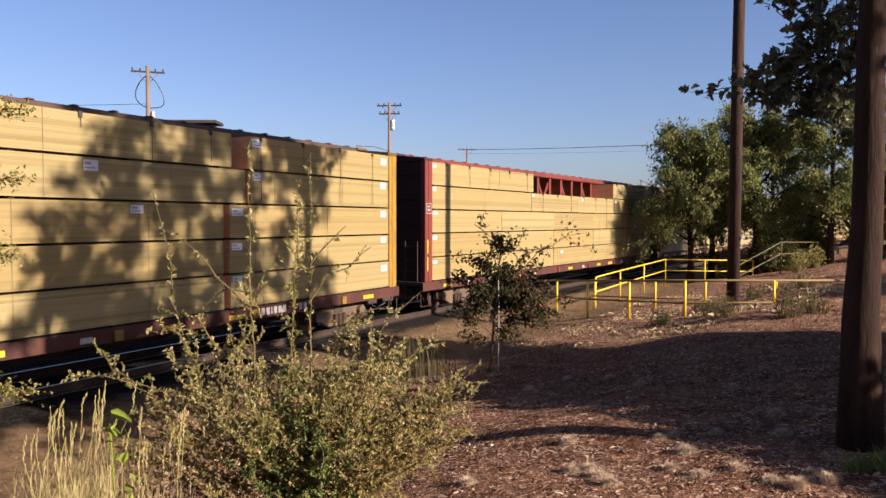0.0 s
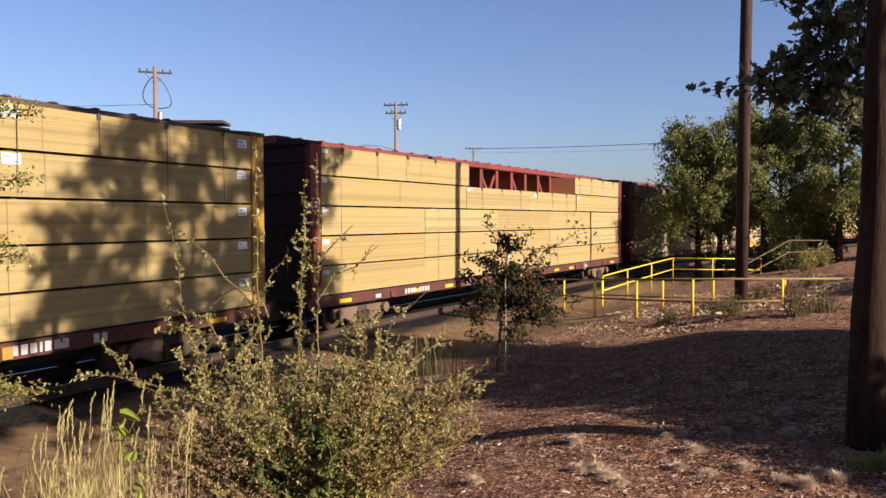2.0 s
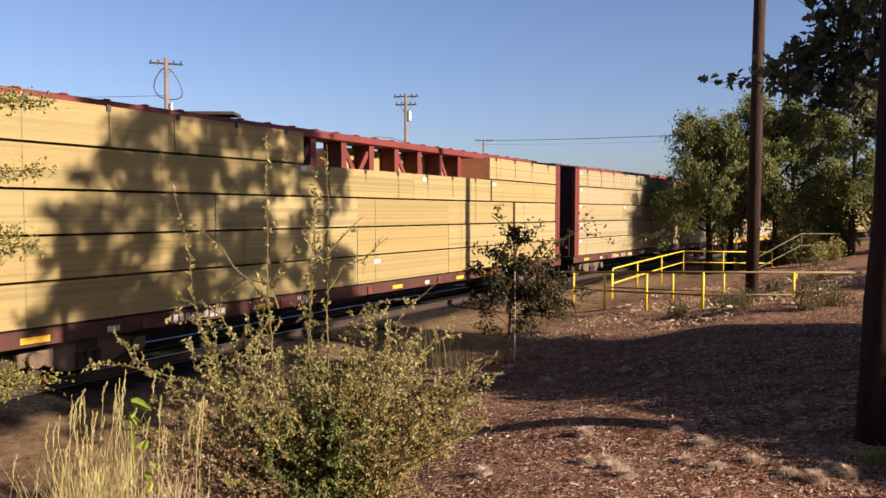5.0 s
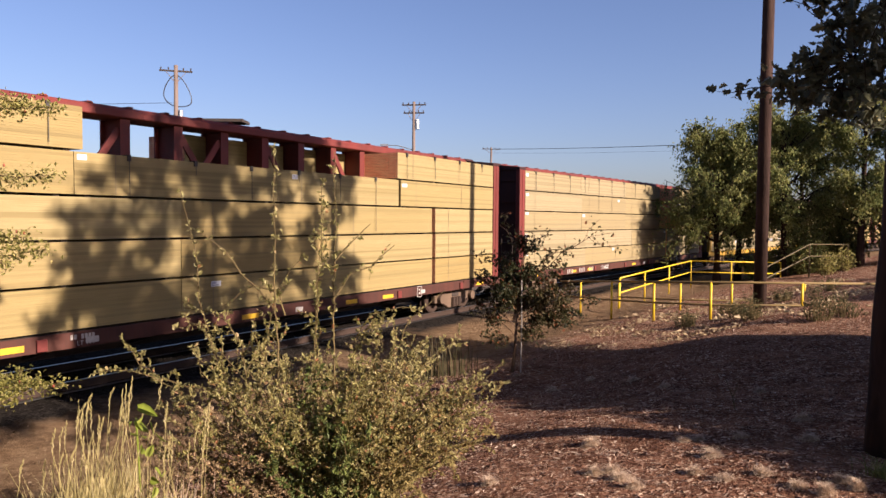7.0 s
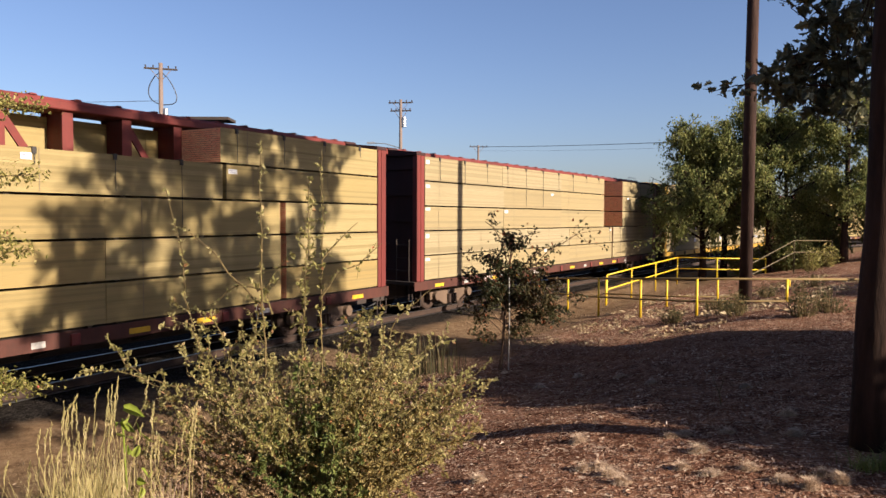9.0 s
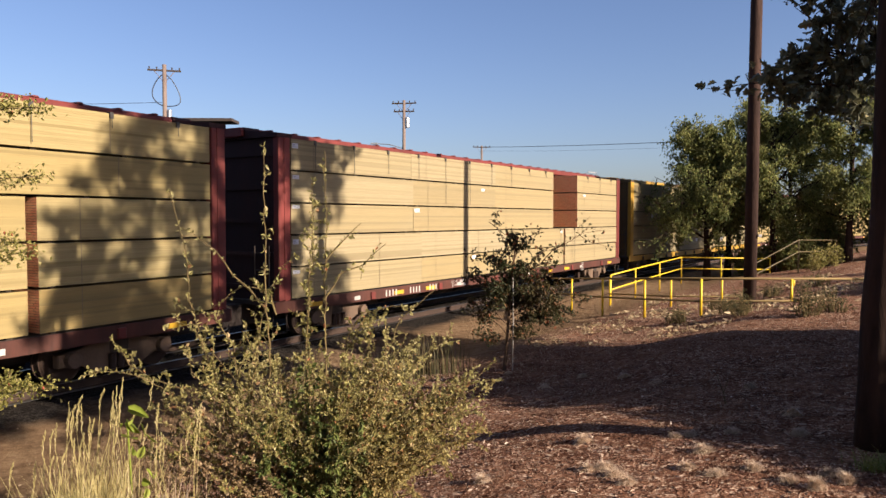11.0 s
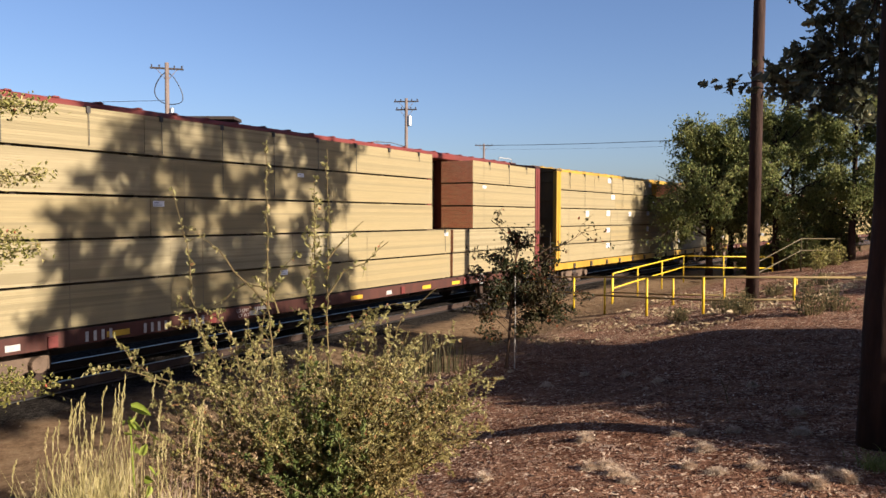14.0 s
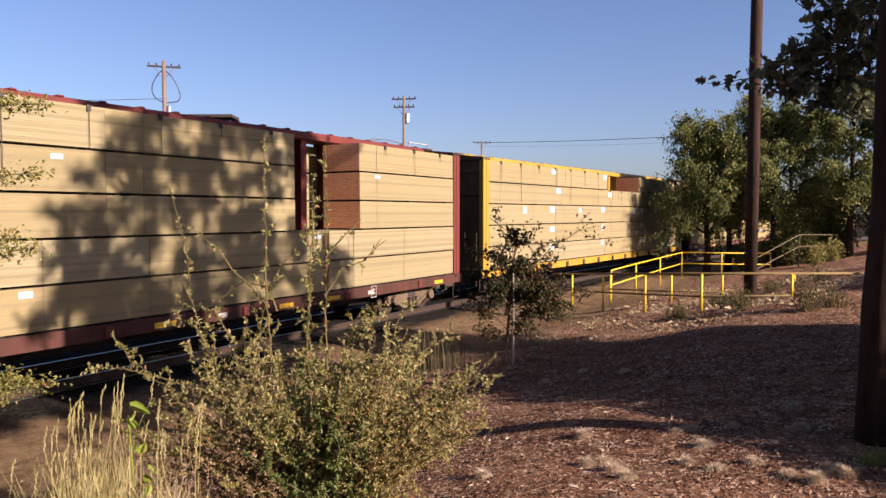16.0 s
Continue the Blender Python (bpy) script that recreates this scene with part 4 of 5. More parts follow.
def blades(name, feet, heights, width, lean, material, rng, bendy=0.35):
    """Grass blades: three-section ribbons that bend over."""
    n = len(feet)
    a = rng.uniform(0, 2 * math.pi, n)
    d = np.stack([np.cos(a), np.sin(a), np.zeros(n)], 1)
    s = np.stack([-np.sin(a), np.cos(a), np.zeros(n)], 1)
    h = np.asarray(heights)[:, None]
    ln = rng.uniform(0.2, 1.0, n)[:, None] * bendy * h
    up = np.array([0, 0, 1.0])
    w = width * rng.uniform(0.6, 1.3, n)[:, None]
    rows = []
    for t, ww in ((0, 1), (0.4, 0.9), (0.75, 0.6), (1, 0.08)):
        c = feet + up * h * t * (1 - 0.18 * t * bendy / 0.35) + d * ln * t * t + np.asarray(lean) * h * t
        rows += [c - s * w * ww / 2, c + s * w * ww / 2]
    v = np.stack(rows, 1)
    k = np.arange(n)[:, None] * 8
    f = np.concatenate([k + [0, 1, 3, 2], k + [2, 3, 5, 4], k + [4, 5, 7, 6]], 0)
    return arrays_mesh(name, v.reshape(-1, 3), f, material)

# ---------------------------------------------------------------- the place
build_ground()
build_track()
build_train()


def on_ray(px, py, depth):
    return ((px - 784) / 1305 * depth, depth, 2.905 + (387 - py) / 1305 * depth)


def to_ground(px, py):
    """Where the way from the eye meets the bank."""
    d = 3.0
    while d < 60:
        x, y, z = on_ray(px, py, d)
        if z <= gz(x, y):
            break
        d += 0.03
    return x, y


def build_railings():
    # the near and the far side of the path: a dull hand rail on bright posts
    for spots, label in ((((992, 26.0), (1028, 23.0), (1083, 19.8), (1158, 17.8), (1259, 16.2), (1421, 16.4), (1590, 17.0)), "pipe railing with yellow posts and dull rails beside the dirt path"),
                         (((1096, 24.0), (1205, 20.6), (1296, 20.4), (1425, 21.2), (1580, 22.2)), "pipe railing with yellow posts on the far side of the path")):
        line = [((px - 784) / 1305 * d, d) for px, d in spots]
        top = [2.905 - 107 / 1305 * d for px, d in spots]
        railing(line, top, [(x, y, z) for (x, y), z in list(zip(line, top))[1 if spots[0][0] < 1000 else 0:]], label, rail_mat=M_DULLRAIL)
    # along the track and back
    line = ((6.0, 25.0), (7.5, 27.4), (9.2, 30.0), (11.1, 33.0))
    top = (0.97, 1.03, 1.10, 1.16)
    railing(line, top, [(x, y, z) for (x, y), z in zip(line, top)], "yellow pipe railing along the railway track")
    line = ((11.1, 33.0), (12.9, 33.0), (15.2, 33.2))
    railing(line, (1.16, 1.13, 1.10), [(x, y, 1.12) for x, y in line], "yellow pipe railing closing the crossing path")


build_railings()


def build_poles():
    z = gz(7.62, 17.6)
    p = base("wooden_pole", pose(7.575, 17.6, z), "tall dark creosoted wooden pole on the bank", "pole")
    part("pole", Geo().tube([(0.0, 0, -0.6), (0.03, 0, 6), (0.08, 0, 13)], (0.152, 0.138, 0.116), 18), M_POLE, p, smooth=True)
    part("pole_tag", Geo().box(0.12, -0.17, 1.6, 0.19, -0.13, 1.66), M_GALV, p, "small metal tag")
    utility_pole(-16.3, 45, -1, 13.1, 0.17, ((0.35, 0.95),), 0.3, "far weathered utility pole with one cross-arm and cable loops",
                 (("loop", -0.75, 12.6, 10.6, 0.2), ("loop", 0.95, 12.6, 10.6, 0.6), ("can", 0.28, 9.5, 0.9, 0.13)))
    utility_pole(-2.5, 60, -1, 13.4, 0.17, ((0.25, 1.0), (0.9, 0.85)), -0.15, "far utility pole with two cross-arms, transformer and lamp",
                 (("can", 0.25, 11.2, 0.8, 0.2), ("lamp", 9.5)))
    utility_pole(6.0, 95, -1, 13.2, 0.17, ((0.2, 1.15),), 0.1, "distant utility pole with one cross-arm", ())
    wire((6.0, 95, 12.0), (33, 60, 9.9), 0.25, 0.03, "thin black overhead wire crossing the sky")
    wire((6.0, 95, 11.5), (33, 60, 9.3), 0.25, 0.009, "thin black overhead wire crossing the sky")
    wire((-16.3, 45, 9.85), (-60, 50, 10.6), 0.3, 0.014, "thin black overhead wire between two poles")


build_poles()


def build_canopy():
    c = base("canopy", pose(-9.4, 26.5, -0.34), "dark flat-roofed canopy on steel posts behind the train", "canopy")
    part("roof", Geo().prism(((-2.4, 6.60), (2.3, 6.62), (2.3, 6.72), (-2.4, 6.72)), -0.5, 0.5), M_GRIME, c)
    for x in (-2.0, 1.4):
        part("post", Geo().tube([(x, 0, -0.3), (x, 0, 6.56)], 0.07, 8), M_GRIME, c)


build_canopy()


def broad_tree():
    """The broad-leaved tree at the path's edge; sprays of heart-shaped leaves hang from its limbs."""
    rng = np.random.default_rng(3)
    x, y = 3.25, 5.3
    z = gz(x, y)
    at = Vector((x, y, z))
    th = base("broadleaf_tree", pose(x, y, z), "dark-barked broadleaf tree with large hanging leaves", "tree")
    trunk = bent((0, 0, -0.25), (0.04, 0, 6.6), 12, 0.004, rng)
    part("trunk", Geo().tube(trunk, [0.138 * (1.25 - 0.35 * min(1, 4 * k / 11)) * (1 - 0.05 * k) for k in range(12)], 14), M_BARK, th, smooth=True)
    # sprays: middle, depth, half width, leaves
    sprays = [(1398, 150, 6.2, 0.12, 26), (1375, 128, 6.2, 0.06, 9), (1430, 118, 6.3, 0.15, 40), (1425, 168, 6.1, 0.13, 34), (1465, 88, 6.2, 0.15, 40), (1470, 150, 6.4, 0.16, 44), (1478, 190, 6.3, 0.11, 24), (1462, 45, 6.1, 0.12, 30), (1478, 8, 6.3, 0.14, 36),
              (1410, -10, 6.2, 0.09, 16), (1385, -16, 6.3, 0.06, 8), (1510, 40, 6.0, 0.18, 55), (1520, 110, 6.4, 0.18, 55), (1525, 165, 6.1, 0.16, 46), (1560, 70, 6.2, 0.18, 50), (1570, 10, 6.3, 0.18, 46), (1560, 150, 6.5, 0.18, 46),
              (1575, 205, 6.6, 0.12, 22), (1505, 205, 6.6, 0.09, 14), (1600, 110, 6.2, 0.2, 46), (1500, 75, 6.6, 0.16, 40)]
    sprays += [(1372, 152, 6.2, 0.07, 12), (1405, 100, 6.3, 0.08, 12), (1440, 140, 6.2, 0.14, 36), (1492, 120, 6.2, 0.16, 44), (1450, 190, 6.3, 0.08, 12), (1540, 190, 6.4, 0.15, 36), (1535, 20, 6.4, 0.16, 40), (1545, 110, 6.2, 0.16, 40), (1462, 70, 6.3, 0.10, 20), (1440, -6, 6.2, 0.09, 18)]
    places = [(Vector(on_ray(a, b, c)) - at, r, n) for a, b, c, r, n in sprays]
    places += [(Vector((rng.uniform(-1.1, 1.9), rng.uniform(-1.6, 1.8), rng.uniform(4.9, 7.0))), 0.3, 90) for _ in range(14)]
    fork = Vector(on_ray(1500, 105, 6.2)) - at
    for tip, r, n in places:
        k = min(10.4, max(7.6, (tip.z + 1.6) / 7.2 * 11))
        i = int(k)
        a = trunk[i] + (trunk[i + 1] - trunk[i]) * (k - i)
        if tip.x < fork.x + 0.05 and r < 0.2:                 # the outer sprays branch off an inner limb
            a = fork
        L = bent(a, tip, 8, 0.10, rng, 0.05 if a is fork else 0.25)
        limb = part("limb", Geo().tube(L, [0.005 * (1 - q / 8) + 0.002 for q in range(8)], 7), M_BARK, th, smooth=True)
        spray(limb, tip, r * 1.1, int(n * (1.75 if tip.x < fork.x else 1.2)), rng)
    # one bare twig reaches past the wooden pole
    line = [Vector(on_ray(a, b, 6.2)) - at for a, b in ((1560, 168), (1480, 150), (1400, 150), (1352, 148), (1318, 152), (1288, 160), (1262, 158))]
    limb = part("limb", Geo().tube(line, [0.010, 0.008, 0.006, 0.005, 0.004, 0.003, 0.002], 6), M_BARK, th, smooth=True)
    spots = [Vector(on_ray(a, b, 6.2 + rng.uniform(-0.05, 0.05))) - at for a, b in ((1374, 140), (1366, 156), (1356, 132), (1352, 158), (1344, 146), (1338, 130), (1328, 152), (1332, 170), (1316, 146), (1310, 160), (1300, 152), (1286, 160), (1278, 146), (1260, 156), (1360, 176), (1348, 166), (1395, 138), (1388, 160), (1380, 122), (1398, 168), (1346, 120), (1366, 118), (1334, 142), (1322, 136), (1322, 164), (1304, 142), (1292, 168), (1352, 146), (1362, 164), (1372, 172), (1340, 160), (1384, 148), (1316, 156), (1272, 160))]
    tagged(part("leaf_spray", leaf_mesh("leaf_spray", np.array(spots), 0.095, M_LEAF_BIG, rng, 0.5, 0.85, shape=LOBED), M_LEAF_BIG, limb), kind="stuff")


def spray(limb, tip, r, n, rng):
    """Short twigs round a limb's end with heart-shaped leaves on them."""
    g, pts = Geo(), []
    for q in range(max(3, n // 6)):
        d = rng.normal(size=3)
        d /= np.linalg.norm(d)
        e = np.array(tip) + d * r * rng.uniform(0.5, 1.25)
        g.tube([tip, Vector((np.array(tip) + e) / 2) + Vector((0, 0, 0.02)), e], (0.004, 0.003, 0.002), 4)
        m = 6
        w = rng.uniform(0.25, 1.0, m)[:, None]
        pts.append(np.array(tip) + (e - np.array(tip)) * w + rng.normal(size=(m, 3)) * 0.03)
    part("twig", g, M_BARK, limb)
    tagged(part("leaf_spray", leaf_mesh("leaf_spray", np.concatenate(pts), 0.088, M_LEAF_BIG, rng, 0.6, 0.85, shape=LOBED), M_LEAF_BIG, limb), kind="stuff")


def build_trees():
    rnd = random.Random(4)
    broad_tree()
    # trees further along the bank in front of the train
    for x, y, h, w, low, sd in ((12.9, 34.8, 7.9, 3.3, 0.50, 1), (14.2, 35.6, 8.1, 2.6, 0.46, 8), (15.4, 33.6, 8.3, 3.0, 0.42, 2), (18.3, 32.4, 8.3, 3.0, 0.3, 3), (21.8, 31.0, 8.2, 3.4, 0.25, 4), (18.6, 38.4, 8.0, 3.4, 0.35, 5), (24.6, 36.0, 8.4, 4.2, 0.25, 6), (28.5, 32.0, 8.8, 4.4, 0.2, 7)):
        rr = random.Random(sd)
        limbs = []
        for k in range(34):
            a = rr.uniform(0, 2 * math.pi)
            u = rr.uniform(0, 1)
            r = w * (1 - 0.6 * u**2) * rr.uniform(0.5, 1.0)
            limbs.append((min(0.97, 0.3 + 0.66 * u), (r * math.cos(a), r * math.sin(a), h * (low + (0.97 - low) * u))))
        if sd == 1:                                         # its drooping side hangs beside the train
            limbs += [(rr.uniform(0.4, 0.7), (rr.uniform(-2.9, -0.6), rr.uniform(-1.6, 0.3), rr.uniform(2.0, 4.4)), 0.5) for _ in range(13)]
        tree("bank_tree", (x, y, gz(x, y)), h * 0.8, 0.17, limbs, M_LEAF_TREE, 0.115, "leafy green tree with drooping twigs beside the railway", "tree", 40 + sd, per=62, sub=12, spread=0.15, droop=1.6, sub_len=0.42, group="trees along the bank", hang=0.9)
    # unseen trees beside and behind the camera, added to block light from the sky
    for x, y, h, w, zb, per, size, sd in ((9.5, -15.0, 13, 4.2, 0.18, 26, 0.34, 24), (18.0, -21.0, 14, 4.4, 0.18, 26, 0.34, 26), (-17.0, -7.0, 13, 4.2, 0.18, 26, 0.34, 27)):
        rr = random.Random(sd)
        limbs = []
        for k in range(30):
            a, u = rr.uniform(0, 2 * math.pi), rr.uniform(0, 1)
            r = w * (1 - 0.4 * u**2) * rr.uniform(0.4, 1.0)
            limbs.append((min(0.97, zb + (1 - zb) * 0.9 * u), (r * math.cos(a), r * math.sin(a), h * (zb + (1 - zb) * u))))
        tree("shade_tree", (x, y, gz(x, y)), h * 0.85, 0.24, limbs, M_LEAF_TREE, size, "unseen tall leafy tree added to block sky light", "tree", sd, per=per, sub=9, spread=0.45, group="trees along the bank")
    # the tall tree whose tufted crown dapples the train: tufts across and up a slanting band
    x, y = 10.5, 3.75
    z0 = gz(x, y)
    rr = random.Random(63)
    limbs = []
    while len(limbs) < 288:
        across, up, deep = rr.uniform(-4.2, 4.6), rr.uniform(-0.9, 5.3), rr.uniform(-2.2, 2.2)
        if len(limbs) >= 232:                               # low tufts over the track
            across, up = (rr.uniform(-3.1, 1.2), rr.uniform(-0.7, 0.35)) if len(limbs) < 254 else (rr.uniform(-2.4, -0.6), rr.uniform(0.4, 1.2)) if len(limbs) < 264 else (rr.uniform(-2.0, 2.4), rr.uniform(4.9, 6.0))
        if across < -2.75 + max(0, min(up, 4.6) - 3.3) * 0.75 and not (up < -0.05 or abs(up - 1.5) < 0.35 and across > -3.2 or abs(up - 3.0) < 0.3 and across > -3.1):
            continue
        if (across > 1.7 and (up < 0.5 or up > 2.6 and rr.random() < 0.4)) or (up < -0.45 and across > -2.2 and len(limbs) < 232):
            continue
        deep = abs(deep) if up < 0 else deep
        z = up + 0.445 * (17.9 + deep)
        limbs.append((min(0.97, max(0.4, (z - 1.2) / 13.5)), (0.56 * across + 0.828 * deep, 0.828 * across - 0.56 * deep, z - z0)))
    tree("shade_tree", (x, y, z0), 13.2, 0.12, limbs, M_LEAF_TREE, 0.16, "tall slender tree with a tufted crown on the bank", "tree", 21, per=12, sub=8, spread=0.09, droop=0.3, group="trees along the bank", hang=0.4, tuft=0.36)
    # spreading tree added above the view, its crown keeps sky light off the mulch
    x, y = 9.2, 8.8
    rr = random.Random(77)
    limbs = [(rr.uniform(0.72, 0.97), (rr.uniform(-6.4, -1.0), rr.uniform(-3.6, 3.4), rr.uniform(11.0, 12.4))) for _ in range(95)]
    tree("shade_tree", (x, y, gz(x, y)), 11.0, 0.22, limbs, M_LEAF_TREE, 0.30, "unseen spreading tree, its high crown added to darken the bank", "tree", 78, per=26, sub=8, spread=0.24, droop=0.1, sub_len=0.25, group="trees along the bank")
    # two more unseen trees added behind the camera as sky blockers
    for x, y, h, w, sd in ((-3.5, -4.5, 11.5, 5.5, 91), (4.5, -5.5, 12.5, 5.5, 92)):
        rr = random.Random(sd)
        limbs = []
        for k in range(70):
            a, r = rr.uniform(0, 2 * math.pi), w * math.sqrt(rr.uniform(0.02, 1))
            limbs.append((rr.uniform(0.6, 0.97), (r * math.cos(a), r * math.sin(a), h * rr.uniform(0.78, 1.0))))
        tree("shade_tree", (x, y, gz(x, y)), h * 0.85, 0.24, limbs, M_LEAF_TREE, 0.30, "unseen spreading tree, its high dense crown added to block sky light", "tree", sd, per=20, sub=8, spread=0.4, droop=0.1, sub_len=0.3, group="trees along the bank")
    # the thick hedge on the bank that shades the mulch
    rng = np.random.default_rng(31)
    for k in range(14):
        p = 5.3 + k * 0.53
        hx = 8.0 + 0.15 * k
        hy = (p - 0.56 * hx) / 0.828
        reach = float(np.interp(p, (5.2, 5.65, 5.95, 6.4, 6.9, 7.3, 7.8, 8.2, 9.0, 10.2, 10.8, 11.6, 12.5), (-0.2, -0.8, -1.5, -1.9, -2.2, -2.8, -3.3, -3.9, -4.4, -4.7, -4.8, -5.3, -4.9)))
        top = 1.15 + (0.828 * hx - 0.56 * hy - reach) * 0.445
        z0 = gz(hx, hy)
        stems = []
        for q in range(230):
            a, r = rng.uniform(0, 2 * math.pi), math.sqrt(rng.uniform(0, 1))
            stems.append(((0.3 * r * math.cos(a), 0.3 * r * math.sin(a), 0), (0.5 * r * math.cos(a), 0.5 * r * math.sin(a), (top - z0) * (1 - 0.15 * r**2) * rng.uniform(0.6, 1.0))))
        tagged(shrub((hx, hy, z0), stems, M_LEAF_TREE, 0.17, "thick green hedge bush on the bank", 70 + k, 0.045, "hedge", stem_r=0.014, jitter=0.12), group="hedge on the bank")

    for k in range(7):
        p, a = 19.6 + k * 1.2, 5.0 + 0.3 * k
        hx, hy = 0.56 * p + 0.828 * a, 0.828 * p - 0.56 * a
        z0 = gz(hx, hy)
        top = 1.1 + (a + 3.2) * 0.445 - z0
        stems = []
        for q in range(80):
            t, r = rng.uniform(0, 2 * math.pi), math.sqrt(rng.uniform(0, 1))
            stems.append(((0.3 * r * math.cos(t), 0.3 * r * math.sin(t), 0), (0.75 * r * math.cos(t), 0.75 * r * math.sin(t), top * (1 - 0.2 * r**2) * rng.uniform(0.5, 1.0))))
        tagged(shrub((hx, hy, z0), stems, M_LEAF_TREE, 0.17, "loose tall bush on the bank", 170 + k, 0.05, "hedge", stem_r=0.014, jitter=0.14), group="hedge on the bank")
    for p, a, lo, hi, w, sd in ((13.0, 4.2, 3.3, 4.95, 0.7, 51), (14.3, 4.0, 4.0, 4.9, 0.7, 52)):
        x, y = 0.56 * p + 0.828 * a, 0.828 * p - 0.56 * a
        rr = random.Random(sd)
        limbs = [(rr.uniform(0.8, 0.97), (rr.uniform(-w, w), rr.uniform(-w, w), rr.uniform(lo, hi))) for _ in range(36)]
        tree("small_tree", (x, y, gz(x, y)), hi * 0.9, 0.05, limbs, M_LEAF_TREE, 0.17, "small round-headed tree at the end of the hedge", "tree", sd, per=24, sub=8, spread=0.2, group="trees along the bank")


build_trees()


def build_sapling():
    x, y = 1.10, 11.9
    limbs = [(0.30, (-0.35, 0, 0.55), 0.5), (0.33, (0.45, 0, 0.62), 0.7), (0.38, (-0.38, 0.1, 0.85), 0.5), (0.42, (0.62, -0.1, 0.90), 1.5), (0.45, (-0.5, 0, 1.15), 0.9), (0.45, (0.95, 0.1, 0.88), 1.4), (0.5, (1.28, 0, 1.12), 1.3), (0.5, (0.95, 0.2, 1.3), 1.6),
             (0.5, (0.55, -0.2, 1.30), 1.8), (0.52, (0.25, 0.2, 1.1), 1.6), (0.55, (-0.25, -0.2, 1.3), 1.6), (0.55, (0.1, 0.1, 1.45), 1.6), (0.55, (-0.48, 0, 1.5), 1.1), (0.62, (0.8, 0, 1.6), 1.2), (0.7, (0.3, 0, 1.7), 1.2), (0.7, (1.28, 0.1, 2.22), 0.45),
             (0.72, (0.75, 0, 2.0), 0.6), (0.75, (-0.4, 0, 1.9), 0.6), (0.85, (-0.22, 0.1, 2.42), 0.45), (0.85, (0.2, 0, 2.15), 0.6), (0.9, (0.5, 0.1, 2.2), 0.5), (0.7, (-0.1, 0.2, 1.75), 0.9)]
    tree("sapling", (x, y, gz(x, y)), 2.0, 0.032, limbs, M_LEAF_SMALL, 0.062, "young sapling with dark leaves, reddish towards its top", "tree", 9, per=34, sub=9, spread=0.06, sub_len=0.36, droop=0.1, lean=(0.2, 0), bark_mat=M_SAPBARK, fine=True)
    st = base("tree_stake", pose(x + 0.16, y - 0.06, gz(x + 0.16, y - 0.06)), "pale stake tied beside the young sapling", "stake")
    part("stake", Geo().tube([(0, 0, -0.1), (0.01, 0, 0.8), (0, 0, 1.5)], (0.011, 0.010, 0.009), 8), M_STAKE, st)


build_sapling()


def leafy_stem(g, line, rng, r0, gap, twigs, reach, sparse=0.0):
    """A crooked stem with side twigs; returns leaf places and the ways the leaves point."""
    P = [np.asarray(p, float) for p in line]
    fine = []
    for a, b in zip(P, P[1:]):
        k = max(2, int(np.linalg.norm(b - a) / 0.07))
        fine += [a + (b - a) * q / k + rng.normal(size=3) * 0.005 for q in range(k)]
    fine.append(P[-1])
    n = len(fine)
    g.tube(fine, [r0 * (1 - 0.8 * k / (n - 1)) + 0.001 for k in range(n)], 5, False)
    at, out = [], []
    for k in range(1, n):
        if rng.random() < sparse:
            continue
        d = fine[k] - fine[k - 1]
        ln = np.linalg.norm(d)
        for q in range(max(1, int(ln / gap))):
            c = fine[k - 1] + d * rng.random()
            o = rng.normal(size=3) * 0.8 + d / ln * 0.7 + np.array([0, 0, 0.25])
            at.append(c + o * 0.004)
            out.append(o)
        if rng.random() < twigs:
            o = rng.normal(size=3) + d / ln * 0.8 + np.array([0, 0, 0.3])
            o /= np.linalg.norm(o)
            e = fine[k] + o * reach * rng.uniform(0.4, 1.1)
            T = bent(fine[k], e, 4, 0.08, rng)
            g.tube(T, (0.0022, 0.0018, 0.0013, 0.0008), 4, False)
            m = max(3, int(np.linalg.norm(e - fine[k]) / gap * 1.3))
            for w in rng.uniform(0.2, 1.0, m) * 3:
                b = min(2, int(w))
                at.append(T[b] + (T[b + 1] - T[b]) * (w - b))
                out.append(rng.normal(size=3) * 0.8 + o)
    return at, out


def leafy(parent, lines, name, leaf, size, seed, r0=0.006, gap=0.012, twigs=0.5, reach=0.12, narrow=0.62, sparse=0.0):
    rng = np.random.default_rng(seed)
    g, at, out = Geo(), [], []
    for line in lines:
        a, o = leafy_stem(g, line, rng, r0, gap, twigs, reach, sparse)
        at += a
        out += o
    part(name, g, M_TWIG, parent)
    part(name + "_foliage", leaf_mesh(name + "_foliage", np.array(at), size, leaf, rng, 0.0, narrow, np.array(out) * 0.8, LEAFLET, 0.3), leaf, parent)


